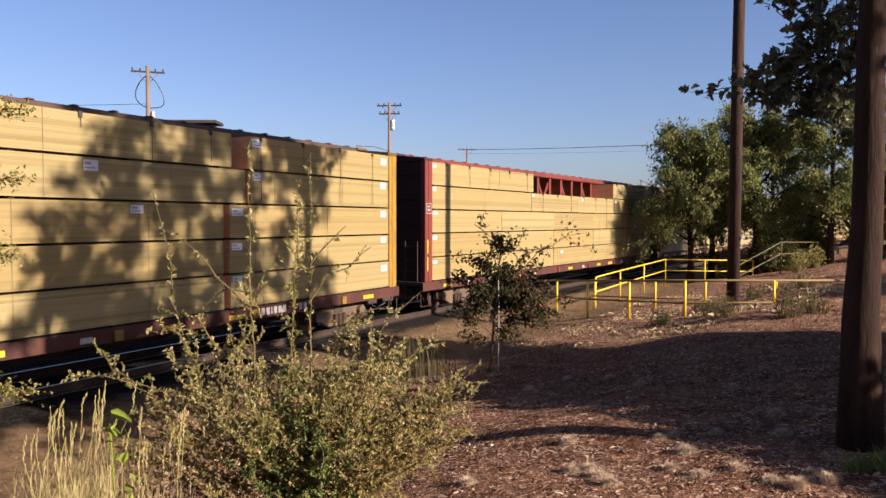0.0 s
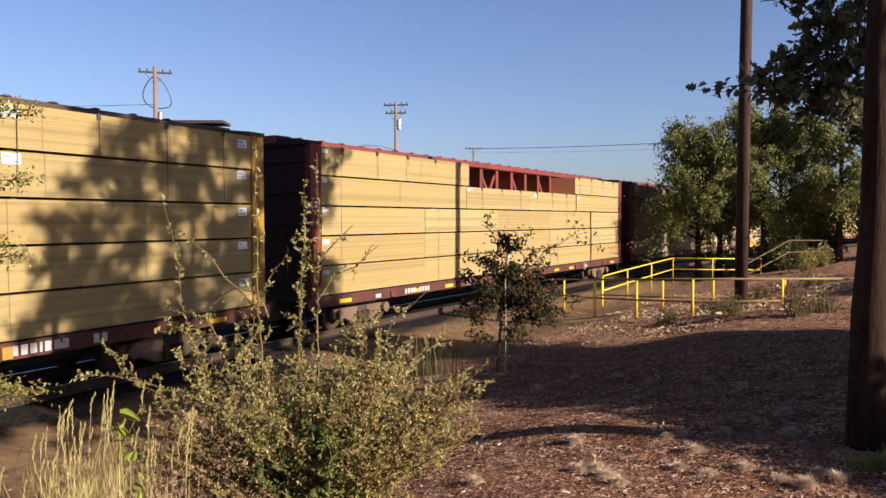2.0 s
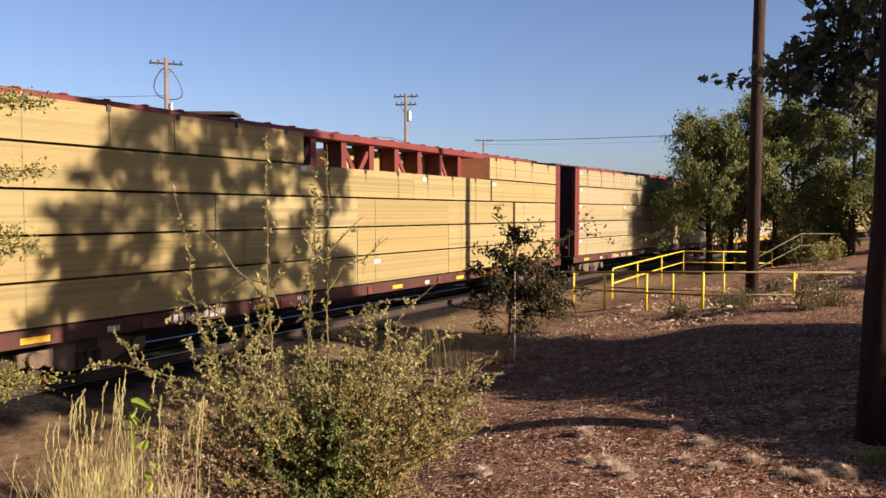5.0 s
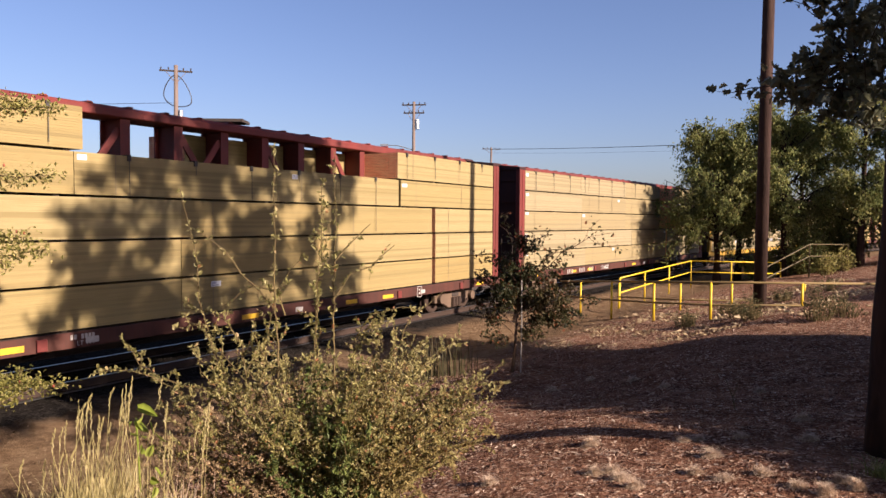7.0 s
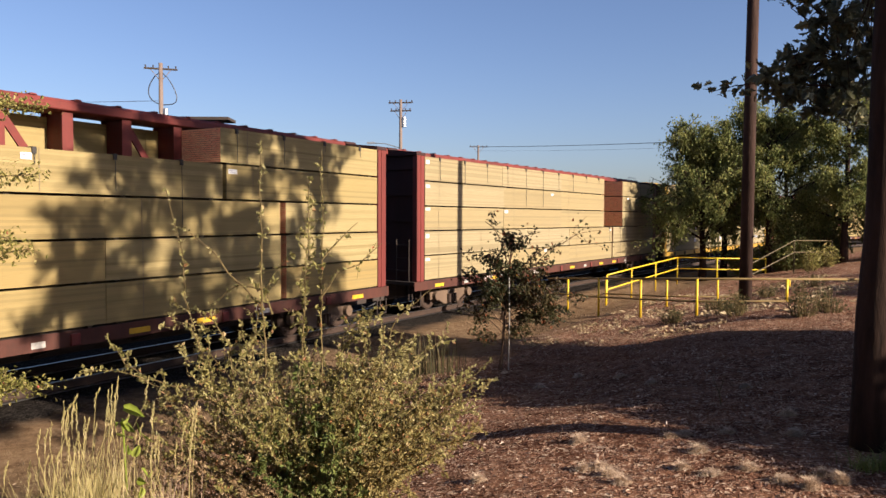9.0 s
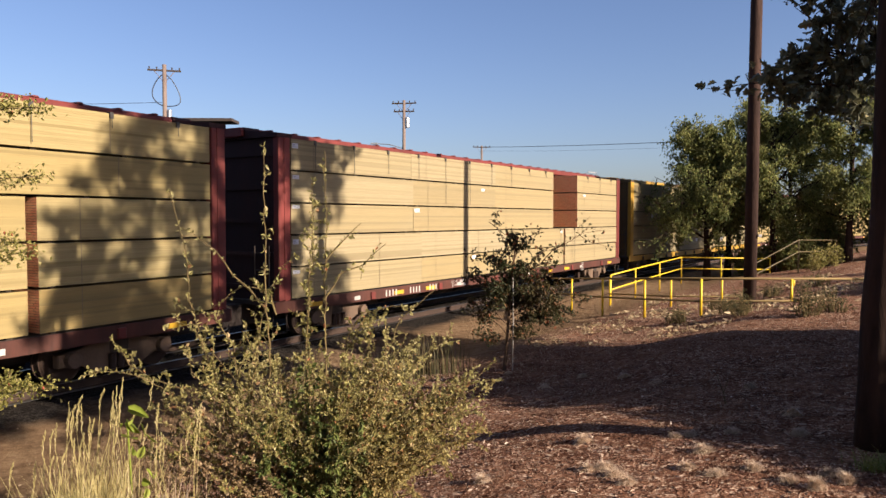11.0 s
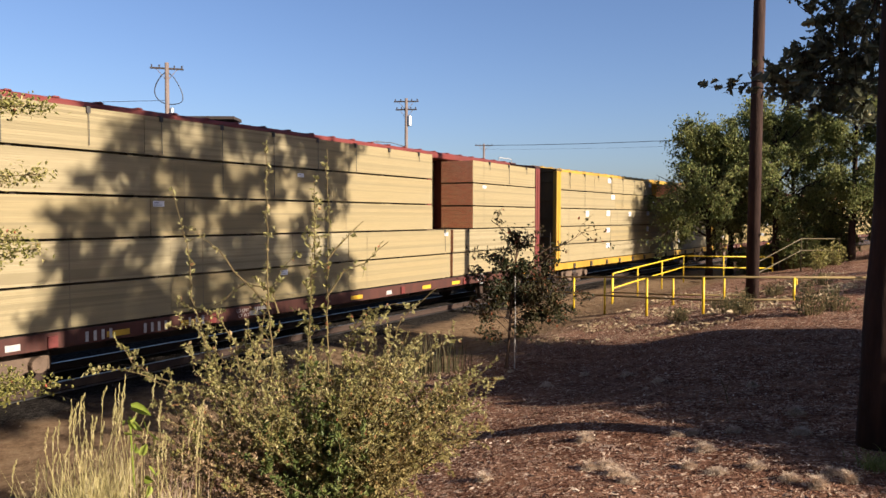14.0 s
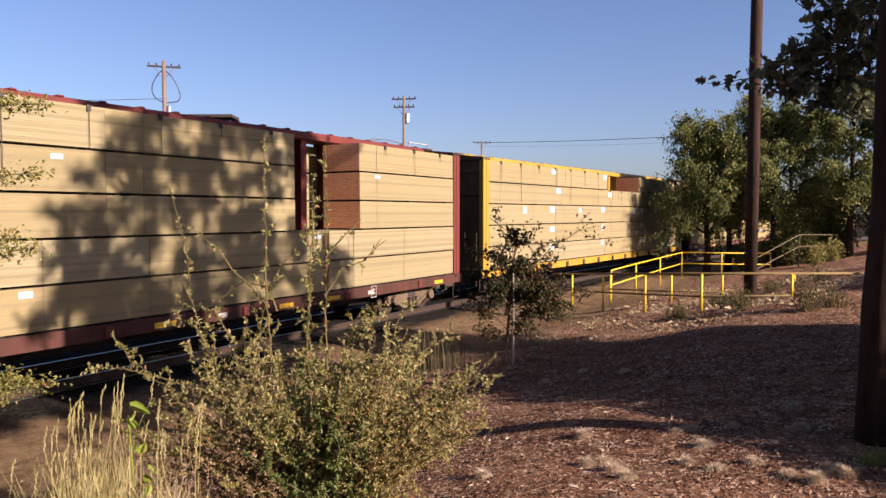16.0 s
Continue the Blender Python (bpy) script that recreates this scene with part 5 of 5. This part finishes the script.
def build_bush():
    rng = np.random.default_rng(5)
    x, y = -0.66, 4.6
    bush = base("bush", pose(x, y, gz(x, y)), "open olive-green bush with small leaves and tall shoots", "bush")
    # the body: arching stems from a narrow foot
    for q, (n, leaf, size, (a0, a1), zz) in enumerate(((140, M_LEAF_BUSH, 0.024, (0, 2 * math.pi), 1.08), (66, M_LEAF_OLIVE, 0.023, (-1.2, 0.7), 0.84), (44, M_LEAF_DRY, 0.024, (2.6, 4.3), 0.74), (18, M_LEAF_DEEP, 0.030, (4.3, 5.1), 0.80))):
        lines = []
        for k in range(n):
            a, r = rng.uniform(a0, a1), math.sqrt(rng.uniform(0.03, 1))
            c, e = math.cos(a), math.sin(a)
            top = zz * (1.06 - 0.36 * r * r) + rng.normal() * 0.14
            wide = 1.15 if c < 0 else 1.0
            foot = (0.22 * r * c, 0.16 * r * e, -0.03)
            mid = (0.44 * r * c * wide, 0.34 * r * e, top * 0.60)
            lines.append((foot, mid, (wide * r * c + rng.normal() * 0.06, 0.66 * r * e, top)))
        leafy(bush, lines, "branchwork", leaf, size, 200 + q, 0.006, 0.0105, 0.75, 0.20)
    # shoots from the tip down: metres beside the foot, metres over the ground
    thin = (((-1.05, 2.24), (-1.0, 2.05), (-0.94, 1.84), (-0.92, 1.56), (-0.84, 1.31), (-0.74, 0.99)), ((-0.77, 1.97), (-0.66, 1.87), (-0.55, 1.73), (-0.36, 1.52)),
            ((-0.35, 2.51), (-0.35, 2.01), (-0.36, 1.59), (-0.34, 1.24), (-0.37, 0.92)), ((0.19, 2.04), (0.09, 1.94), (-0.03, 1.8)), ((0.35, 1.91), (0.2, 1.78), (0.07, 1.72), (-0.03, 1.56)),
            ((-0.04, 2.5), (-0.03, 2.01), (-0.04, 1.52), (-0.03, 1.1), (-0.05, 0.7)), ((0.67, 1.64), (0.45, 1.45), (0.34, 1.17), (0.2, 0.6)), ((-0.79, 1.49), (-0.58, 1.63), (-0.4, 1.62), (-0.35, 1.45)))
    full_leaf = (((-0.13, 2.26), (-0.12, 1.91), (-0.15, 1.59), (-0.17, 0.99), (-0.12, 0.5)), ((-0.07, 2.02), (-0.10, 1.6), (-0.12, 0.9)), ((-1.03, 1.48), (-0.88, 1.47), (-0.74, 1.41), (-0.64, 1.24), (-0.58, 0.92)),
                 ((-1.02, 1.36), (-0.88, 1.40), (-0.8, 1.2), (-0.62, 0.8)), ((-1.41, 1.25), (-1.3, 1.13), (-1.16, 1.04), (-0.89, 0.96)), ((-1.48, 1.11), (-1.25, 1.1), (-1.0, 0.99), (-0.82, 0.85)), ((0.39, 1.51), (0.2, 1.46), (0.1, 1.31), (0.02, 0.8)),
                 ((0.3, 1.40), (0.16, 1.36), (0.06, 1.1), (0.0, 0.7)), ((0.76, 1.31), (0.55, 1.15), (0.38, 0.96), (0.2, 0.6)), ((1.02, 1.06), (0.84, 0.99), (0.69, 0.85), (0.41, 0.6)), ((0.98, 0.93), (0.8, 0.85), (0.5, 0.6)),
                 ((-0.29, 1.77), (-0.4, 1.59), (-0.45, 1.31), (-0.51, 0.9)), ((-0.46, 1.30), (-0.5, 1.1), (-0.5, 0.7)), ((0.5, 1.22), (0.4, 1.05), (0.25, 0.6)), ((-0.72, 1.22), (-0.7, 1.0), (-0.55, 0.6)), ((0.12, 1.2), (0.15, 0.9), (0.1, 0.5)))
    for q, (shoots, twigs, reach, gap, sparse) in enumerate(((thin, 0.45, 0.075, 0.016, 0.28), (full_leaf, 0.75, 0.13, 0.0095, 0.05))):
        for k, line in enumerate(shoots):
            d = rng.uniform(-0.22, 0.22)
            leafy(bush, [[(a, d * (1 - 0.6 * i / len(line)), h) for i, (a, h) in enumerate(line)][::-1]], "shoot", M_LEAF_BUSH, 0.028, 300 + 40 * q + k, 0.006, gap, twigs, reach, sparse=sparse)


build_bush()


def build_side_branches():
    """A berry tree beside the view whose branch ends hang into it."""
    rng = np.random.default_rng(17)
    x, y = -4.3, 4.7
    z = gz(x, y)
    th = base("berry_tree", pose(x, y, z), "small berry tree with yellow-green leaves and red berries", "tree")
    part("trunk", Geo().tube(bent((0, 0, -0.2), (0.1, 0, 3.2), 8, 0.03, rng), [0.08 - 0.006 * k for k in range(8)], 9), M_TWIG, th, smooth=True)
    for px, py, d, n in ((110, 195, 4.5, 170), (60, 188, 4.6, 150), (105, 315, 4.4, 130), (40, 330, 4.6, 110), (92, 445, 4.5, 150), (60, 425, 4.6, 170), (20, 470, 4.4, 120), (118, 690, 4.4, 200), (60, 680, 4.5, 220), (30, 712, 4.3, 220)):
        tip = Vector(on_ray(px - 14, py, d)) - Vector((x, y, z))
        a = (0.05, 0, min(3.0, max(0.5, tip.z - 0.25)))
        L = bent(a, tip, 9, 0.05, rng, 0.08)
        limb = part("branch", Geo().tube(L, [0.016 - 0.0016 * k for k in range(9)], 6), M_TWIG, th, smooth=True)
        n = int(n * 2.2)
        w = 8 - 2.6 * rng.uniform(0, 1, n) ** 1.3
        i = np.minimum(7, w.astype(int))
        p = L[i] + (L[i + 1] - L[i]) * (w - i)[:, None] + rng.normal(size=(n, 3)) * np.array([0.045, 0.05, 0.03])
        part("branch_foliage", leaf_mesh("branch_foliage", p, 0.026, M_LEAF_LEFT, rng, 0.2, 0.7), M_LEAF_LEFT, limb)
        for q in range(3):
            c = p[rng.integers(n)]
            part("berry", Geo().tube([c, c + [0, 0, 0.006], c + [0, 0, 0.014], c + [0, 0, 0.02]], (0.002, 0.006, 0.006, 0.002), 7), M_BERRY, limb, "red berry", smooth=True)


build_side_branches()


def build_grass():
    rng = np.random.default_rng(8)
    for cx, cy, sx, sy, n, hh, mat, heads, lab in ((-1.95, 4.15, 0.12, 0.2, 1300, 1.02, M_GRASS, 34, "tall clump of dry pale grass"), (-1.55, 4.2, 0.16, 0.18, 350, 0.85, M_GRASS, 12, "tall clump of dry straw-coloured grass"),
                                                   (-2.2, 4.1, 0.20, 0.2, 520, 0.74, M_GREENGRASS, 10, "tall clump of half-dry green grass"), (-1.48, 3.95, 0.10, 0.07, 200, 0.92, M_DEAD, 5, "low clump of dead pinkish grass")):
        feet = np.stack([rng.normal(cx, sx, n), rng.normal(cy, sy, n), np.zeros(n)], 1)
        feet[:, 2] = ground_z(feet[:, 0], feet[:, 1]) - 0.02
        th = base("grass_clump", Matrix(), lab, "grass", "grass clumps by the bush")
        tagged(part("tuft", blades("tuft", feet, rng.uniform(0.55, 1.05, n) * hh, 0.0055, (0.04, 0, 0), mat, rng, 0.32), mat, th), kind="stuff")
        for k in range(heads):
            fx, fy = rng.normal(cx, sx), rng.normal(cy, sy)
            fz = gz(fx, fy)
            h = rng.uniform(0.8, 1.12) * hh
            tip = Vector((fx + rng.uniform(-0.06, 0.16), fy, fz + h))
            bow = rng.uniform(0.0, 0.035)
            g = Geo().tube([(fx, fy, fz), (fx + 0.01, fy, fz + h * 0.75), tip], (0.002, 0.0016, 0.0012), 4)
            for q in range(14):
                u = q / 14
                c = tip + Vector((bow * u * u, 0, 0.15 * u - bow * u * u))
                w = 0.008 * math.sin(math.pi * (0.12 + 0.85 * u))
                g.tube([c, c + Vector((rng.uniform(-1, 1) * w, rng.uniform(-1, 1) * w, 0.014)), c + Vector((rng.uniform(-1, 1) * w, rng.uniform(-1, 1) * w, 0.026))], (0.0008, 0.0026, 0.0006), 4)
            part("seed_head", g, M_GRASS, th, "pale seed head on a thin stalk")
    # broad lime-green leaves among the grass
    w = base("broad_weed", pose(-1.78, 4.25, gz(-1.78, 4.25)), "weed with a few broad lime-green leaves", "weed")
    part("stalk", Geo().tube([(0, 0, 0), (0.02, 0, 0.6), (0.0, 0, 1.0)], 0.006, 6), M_LIME, w)
    for k, (px, py, s) in enumerate(((240, 728, 0.10), (262, 758, 0.12), (224, 764, 0.10), (248, 800, 0.09), (236, 750, 0.08), (270, 838, 0.07), (262, 858, 0.07))):
        c = Vector(on_ray(px, py, 3.85)) - Vector((-1.78, 4.25, gz(-1.78, 4.25)))
        part("leaf", leaf_mesh("leaf", np.array([c, c + Vector((0.02, 0.02, -0.05))]), s, M_LIME, rng, 0.15, 0.8, np.array([0.6, -0.6, 0.1]), HEART, 0.2), M_LIME, w)
    # yellowed grass at the foot of the broadleaf tree
    for cx, cy in ((2.92, 4.82), (3.08, 4.78), (3.2, 4.9)):
        n = 150
        feet = np.stack([rng.normal(cx, 0.05, n), rng.normal(cy, 0.05, n), np.zeros(n)], 1)
        feet[:, 2] = ground_z(feet[:, 0], feet[:, 1]) - 0.02
        th = base("grass_tuft", Matrix(), "short yellowed grass tuft at the foot of a tree", "grass", "grass tufts at the trunk")
        tagged(part("tuft", blades("tuft", feet, rng.uniform(0.08, 0.24, n), 0.006, (0, 0, 0), M_GREENGRASS, rng, 0.8), M_GREENGRASS, th), kind="stuff")
    x, y = to_ground(1308, 722)
    tw = base("dead_twig", pose(x, y, gz(x, y)), "thin forked dead twig sticking up from the mulch", "twig")
    part("stem", Geo().tube([(0, 0, -0.03), (-0.03, 0, 0.12), (-0.10, 0.02, 0.30)], (0.006, 0.005, 0.002), 6), M_TWIG, tw)
    part("fork", Geo().tube([(-0.03, 0, 0.12), (0.0, 0, 0.2), (0.02, 0.01, 0.27)], (0.004, 0.003, 0.0015), 6), M_TWIG, tw)
    # dark reedy weeds behind the bush
    for cx, cy, n, hh in ((-0.05, 12.2, 55, 0.95), (-0.5, 12.0, 50, 0.9), (0.3, 12.3, 30, 0.75), (-0.9, 12.3, 24, 0.6), (0.1, 11.7, 26, 0.8)):
        feet = np.stack([rng.normal(cx, 0.17, n), rng.normal(cy, 0.17, n), np.zeros(n)], 1)
        feet[:, 2] = ground_z(feet[:, 0], feet[:, 1]) - 0.02
        th = base("reed_clump", Matrix(), "dark green spiky weeds behind the bush", "weeds", "reedy weeds")
        tagged(part("tuft", blades("tuft", feet, rng.uniform(0.4, 1.0, n) * hh, 0.014, (0, 0, 0), M_REED, rng, 0.22), M_REED, th), kind="stuff")


build_grass()


def build_low_shrubs():
    rng = np.random.default_rng(23)
    for k, (px, d, h, r) in enumerate(((1215, 15.6, 0.4, 0.25), (1330, 14.6, 0.55, 0.3), (1310, 15.4, 0.4, 0.3), (1450, 13.4, 0.7, 0.35), (1500, 13.6, 0.5, 0.3), (1290, 17.2, 0.35, 0.3), (1385, 18.6, 0.4, 0.3), (1470, 19.2, 0.4, 0.3), (1462, 30.1, 1.0, 0.4), (1492, 30.4, 1.1, 0.45))):
        x = (px - 784) / 1305 * d
        stems = []
        for q in range(34):
            a, rr = rng.uniform(0, 2 * math.pi), math.sqrt(rng.uniform(0, 1))
            stems.append(((0.2 * rr * math.cos(a), 0.2 * rr * math.sin(a), 0), (r * rr * math.cos(a), r * rr * math.sin(a), h * (1 - 0.5 * rr**2) * rng.uniform(0.6, 1.1))))
        far = d > 30
        shrub((x, d, gz(x, d)), stems, M_LEAF_LEFT if far else M_LEAF_SCRUB, 0.10 if far else 0.05, "bright yellow-green bush on the slope" if far else "low dark scrub bush on the bank", 90 + k, 0.05 if far else 0.03, "low_shrub", jitter=0.1 if far else 0.05)
    # thicket under the trees on the bank
    for k, (x, y, h, r) in enumerate(((14.9, 34.4, 1.5, 1.1), (16.3, 33.5, 2.4, 1.3), (18.4, 34.5, 2.4, 1.4), (20.3, 32.5, 3.8, 2.0), (18.8, 36.5, 3.6, 2.0), (22.5, 31.0, 4.0, 2.2))):
        stems = []
        for q in range(120):
            a, rr = rng.uniform(0, 2 * math.pi), math.sqrt(rng.uniform(0, 1))
            stems.append(((0.4 * rr * math.cos(a), 0.4 * rr * math.sin(a), 0), (r * rr * math.cos(a), r * rr * math.sin(a), h * (1 - 0.4 * rr**2) * rng.uniform(0.5, 1.1))))
        tagged(shrub((x, y, gz(x, y)), stems, M_LEAF_TREE, 0.17, "dense dark thicket under the bank trees", 120 + k, 0.06, "thicket", stem_r=0.02, jitter=0.12), group="thickets under the trees")
    # handrail of the steps that climb the slope
    r = base("step_handrail", Matrix(), "thin dull-yellow pipe handrail climbing the slope", "railing")
    a, b = Vector(on_ray(1342, 474, 30)), Vector(on_ray(1432, 425, 31))
    c = Vector(on_ray(1500, 425, 32))
    part("top_rail", Geo().tube([a, b, c], 0.022, 8), M_DULL, r)
    part("middle_rail", Geo().tube([a - Vector((0, 0, 0.45)), b - Vector((0, 0, 0.5)), c - Vector((0, 0, 0.5))], 0.025, 8), M_DULL, r)
    for p in (a, b, c):
        part("post", Geo().tube([p, (p.x, p.y, gz(p.x, p.y) - 0.1)], 0.03, 8), M_DULL, r)


build_low_shrubs()


def noise_field(x, y):
    return np.sin(1.7 * x + 0.6 * y) + np.cos(1.1 * y - 0.8 * x) + 0.7 * np.sin(3.1 * x - 2.3 * y)


def build_litter():
    rng = np.random.default_rng(12)
    n = 150000
    x, y = rng.uniform(-2.5, 8, n), rng.uniform(2.6, 19, n)
    keep = (np.abs(x) < 0.7 * y + 0.3) & (beside(x, y) > 5.5)
    x, y = x[keep], y[keep]
    at = np.stack([x, y, ground_z(x, y) + 0.006], 1)
    me = leaf_mesh("bark_chips", at, 0.007 + 0.034 * rng.uniform(0, 1, len(at)) ** 2.5, M_CHIP, rng, 0.0, 0.4, np.stack([rng.normal(size=len(at)), rng.normal(size=len(at)), np.zeros(len(at))], 1) * 4)
    tagged(new("bark_chips", me), "scattered bark chips and dead leaves on the bank", "litter", kind="stuff")
    n = 900
    x, y = rng.uniform(-0.5, 6, n), rng.uniform(3.2, 12, n)
    at = np.stack([x, y, ground_z(x, y) + 0.012], 1)
    me = leaf_mesh("splinters", at, rng.uniform(0.03, 0.085, n), M_SPLINTER, rng, 0.0, 0.2, np.stack([rng.normal(size=n), rng.normal(size=n), np.zeros(n)], 1) * 5)
    tagged(new("splinters", me), "long pale wood splinters lying on the mulch", "litter", kind="stuff")
    # dead leaves below the pole
    n = 13000
    x, y = rng.uniform(1.2, 13, n), rng.uniform(13.6, 24, n)
    keep = (noise_field(1.6 * x, 1.6 * y) > 0.1) & (beside(x, y) > 6)
    x, y = x[keep], y[keep]
    at = np.stack([x, y, ground_z(x, y) + 0.01], 1)
    me = leaf_mesh("dead_leaves", at, rng.uniform(0.05, 0.11, len(at)), M_LITTER, rng, -0.2, 0.6, rng.normal(size=(len(at), 3)) * np.array([3, 3, 0.3]))
    tagged(new("dead_leaves", me), "pale dead leaves lying on the bank below the pole", "litter", kind="stuff")
    # twigs, pebbles and leaf scraps on the dirt beside the track
    n = 26000
    x, y = rng.uniform(-6, 12, n), rng.uniform(6, 30, n)
    q = beside(x, y)
    keep = (q > 2.0) & (q < 9.5) & (noise_field(x, y) > -0.9 + 1.4 * rng.uniform(-1, 1, n))
    x, y = x[keep], y[keep]
    at = np.stack([x, y, ground_z(x, y) + 0.006], 1)
    me = leaf_mesh("dirt_scraps", at, 0.012 + 0.06 * rng.uniform(0, 1, len(at)) ** 3, M_SCRAP, rng, -0.05, 0.5, np.stack([rng.normal(size=len(at)), rng.normal(size=len(at)), np.zeros(len(at))], 1) * 4)
    tagged(new("dirt_scraps", me), "twigs, pebbles and leaf scraps on the dirt strip", "litter", kind="stuff")
    # straw tufts
    n = 130
    feet, hs = [], []
    x, y = rng.uniform(0.2, 7, n), rng.uniform(3.4, 13, n)
    big = [to_ground(*p) for p in ((1051, 790), (1218, 780), (1244, 778), (1267, 806), (1106, 852), (1060, 842), (1238, 838), (1359, 838), (1422, 862), (1474, 874), (824, 788), (870, 862), (1318, 772), (1048, 671), (1180, 682),
                                   (1123, 671), (916, 665), (1428, 740), (1290, 850), (1530, 866), (1440, 775), (1130, 866), (1090, 838), (1500, 850), (980, 690), (1350, 690))]
    x, y = np.concatenate([x, [p[0] for p in big]]), np.concatenate([y, [p[1] for p in big]])
    for k, (a, b) in enumerate(zip(x, y)):
        large = k >= n
        m = int(rng.uniform(500, 1000)) if large else 45
        sp = rng.uniform(0.028, 0.045) if large else 0.025
        f = np.stack([rng.normal(a, sp * 1.2, m), rng.normal(b, sp, m), np.zeros(m)], 1)
        dome = np.exp(-((f[:, 0] - a) ** 2 + (f[:, 1] - b) ** 2) / (2.2 * sp * sp))
        f[:, 2] = ground_z(f[:, 0], f[:, 1]) - 0.01
        feet.append(f)
        hs.append((0.02 + rng.uniform(0.06, 0.125) * dome) * rng.uniform(0.7, 1.15, m) if large else rng.uniform(0.015, 0.04, m))
    me = blades("straw_tufts", np.concatenate(feet), np.concatenate(hs), 0.0030, (0, 0, 0), M_TUFT, rng, 0.8)
    tagged(new("straw_tufts", me), "pale dry straw tufts on the mulch", "grass", kind="stuff")


build_litter()


def motions():
    for i, car in enumerate(CARS):
        walk(car, [(k * 0.5, car_pose(run(k * 0.5) + i * (LOAD + GAP))) for k in range(33)])
    for ws, d, i in WHEELS:
        walk(ws, [(k * 0.2, pose(d, 0, 0.61, 0, math.degrees((run(k * 0.2) - run(0)) / 0.405), 0)) for k in range(81)])


motions()
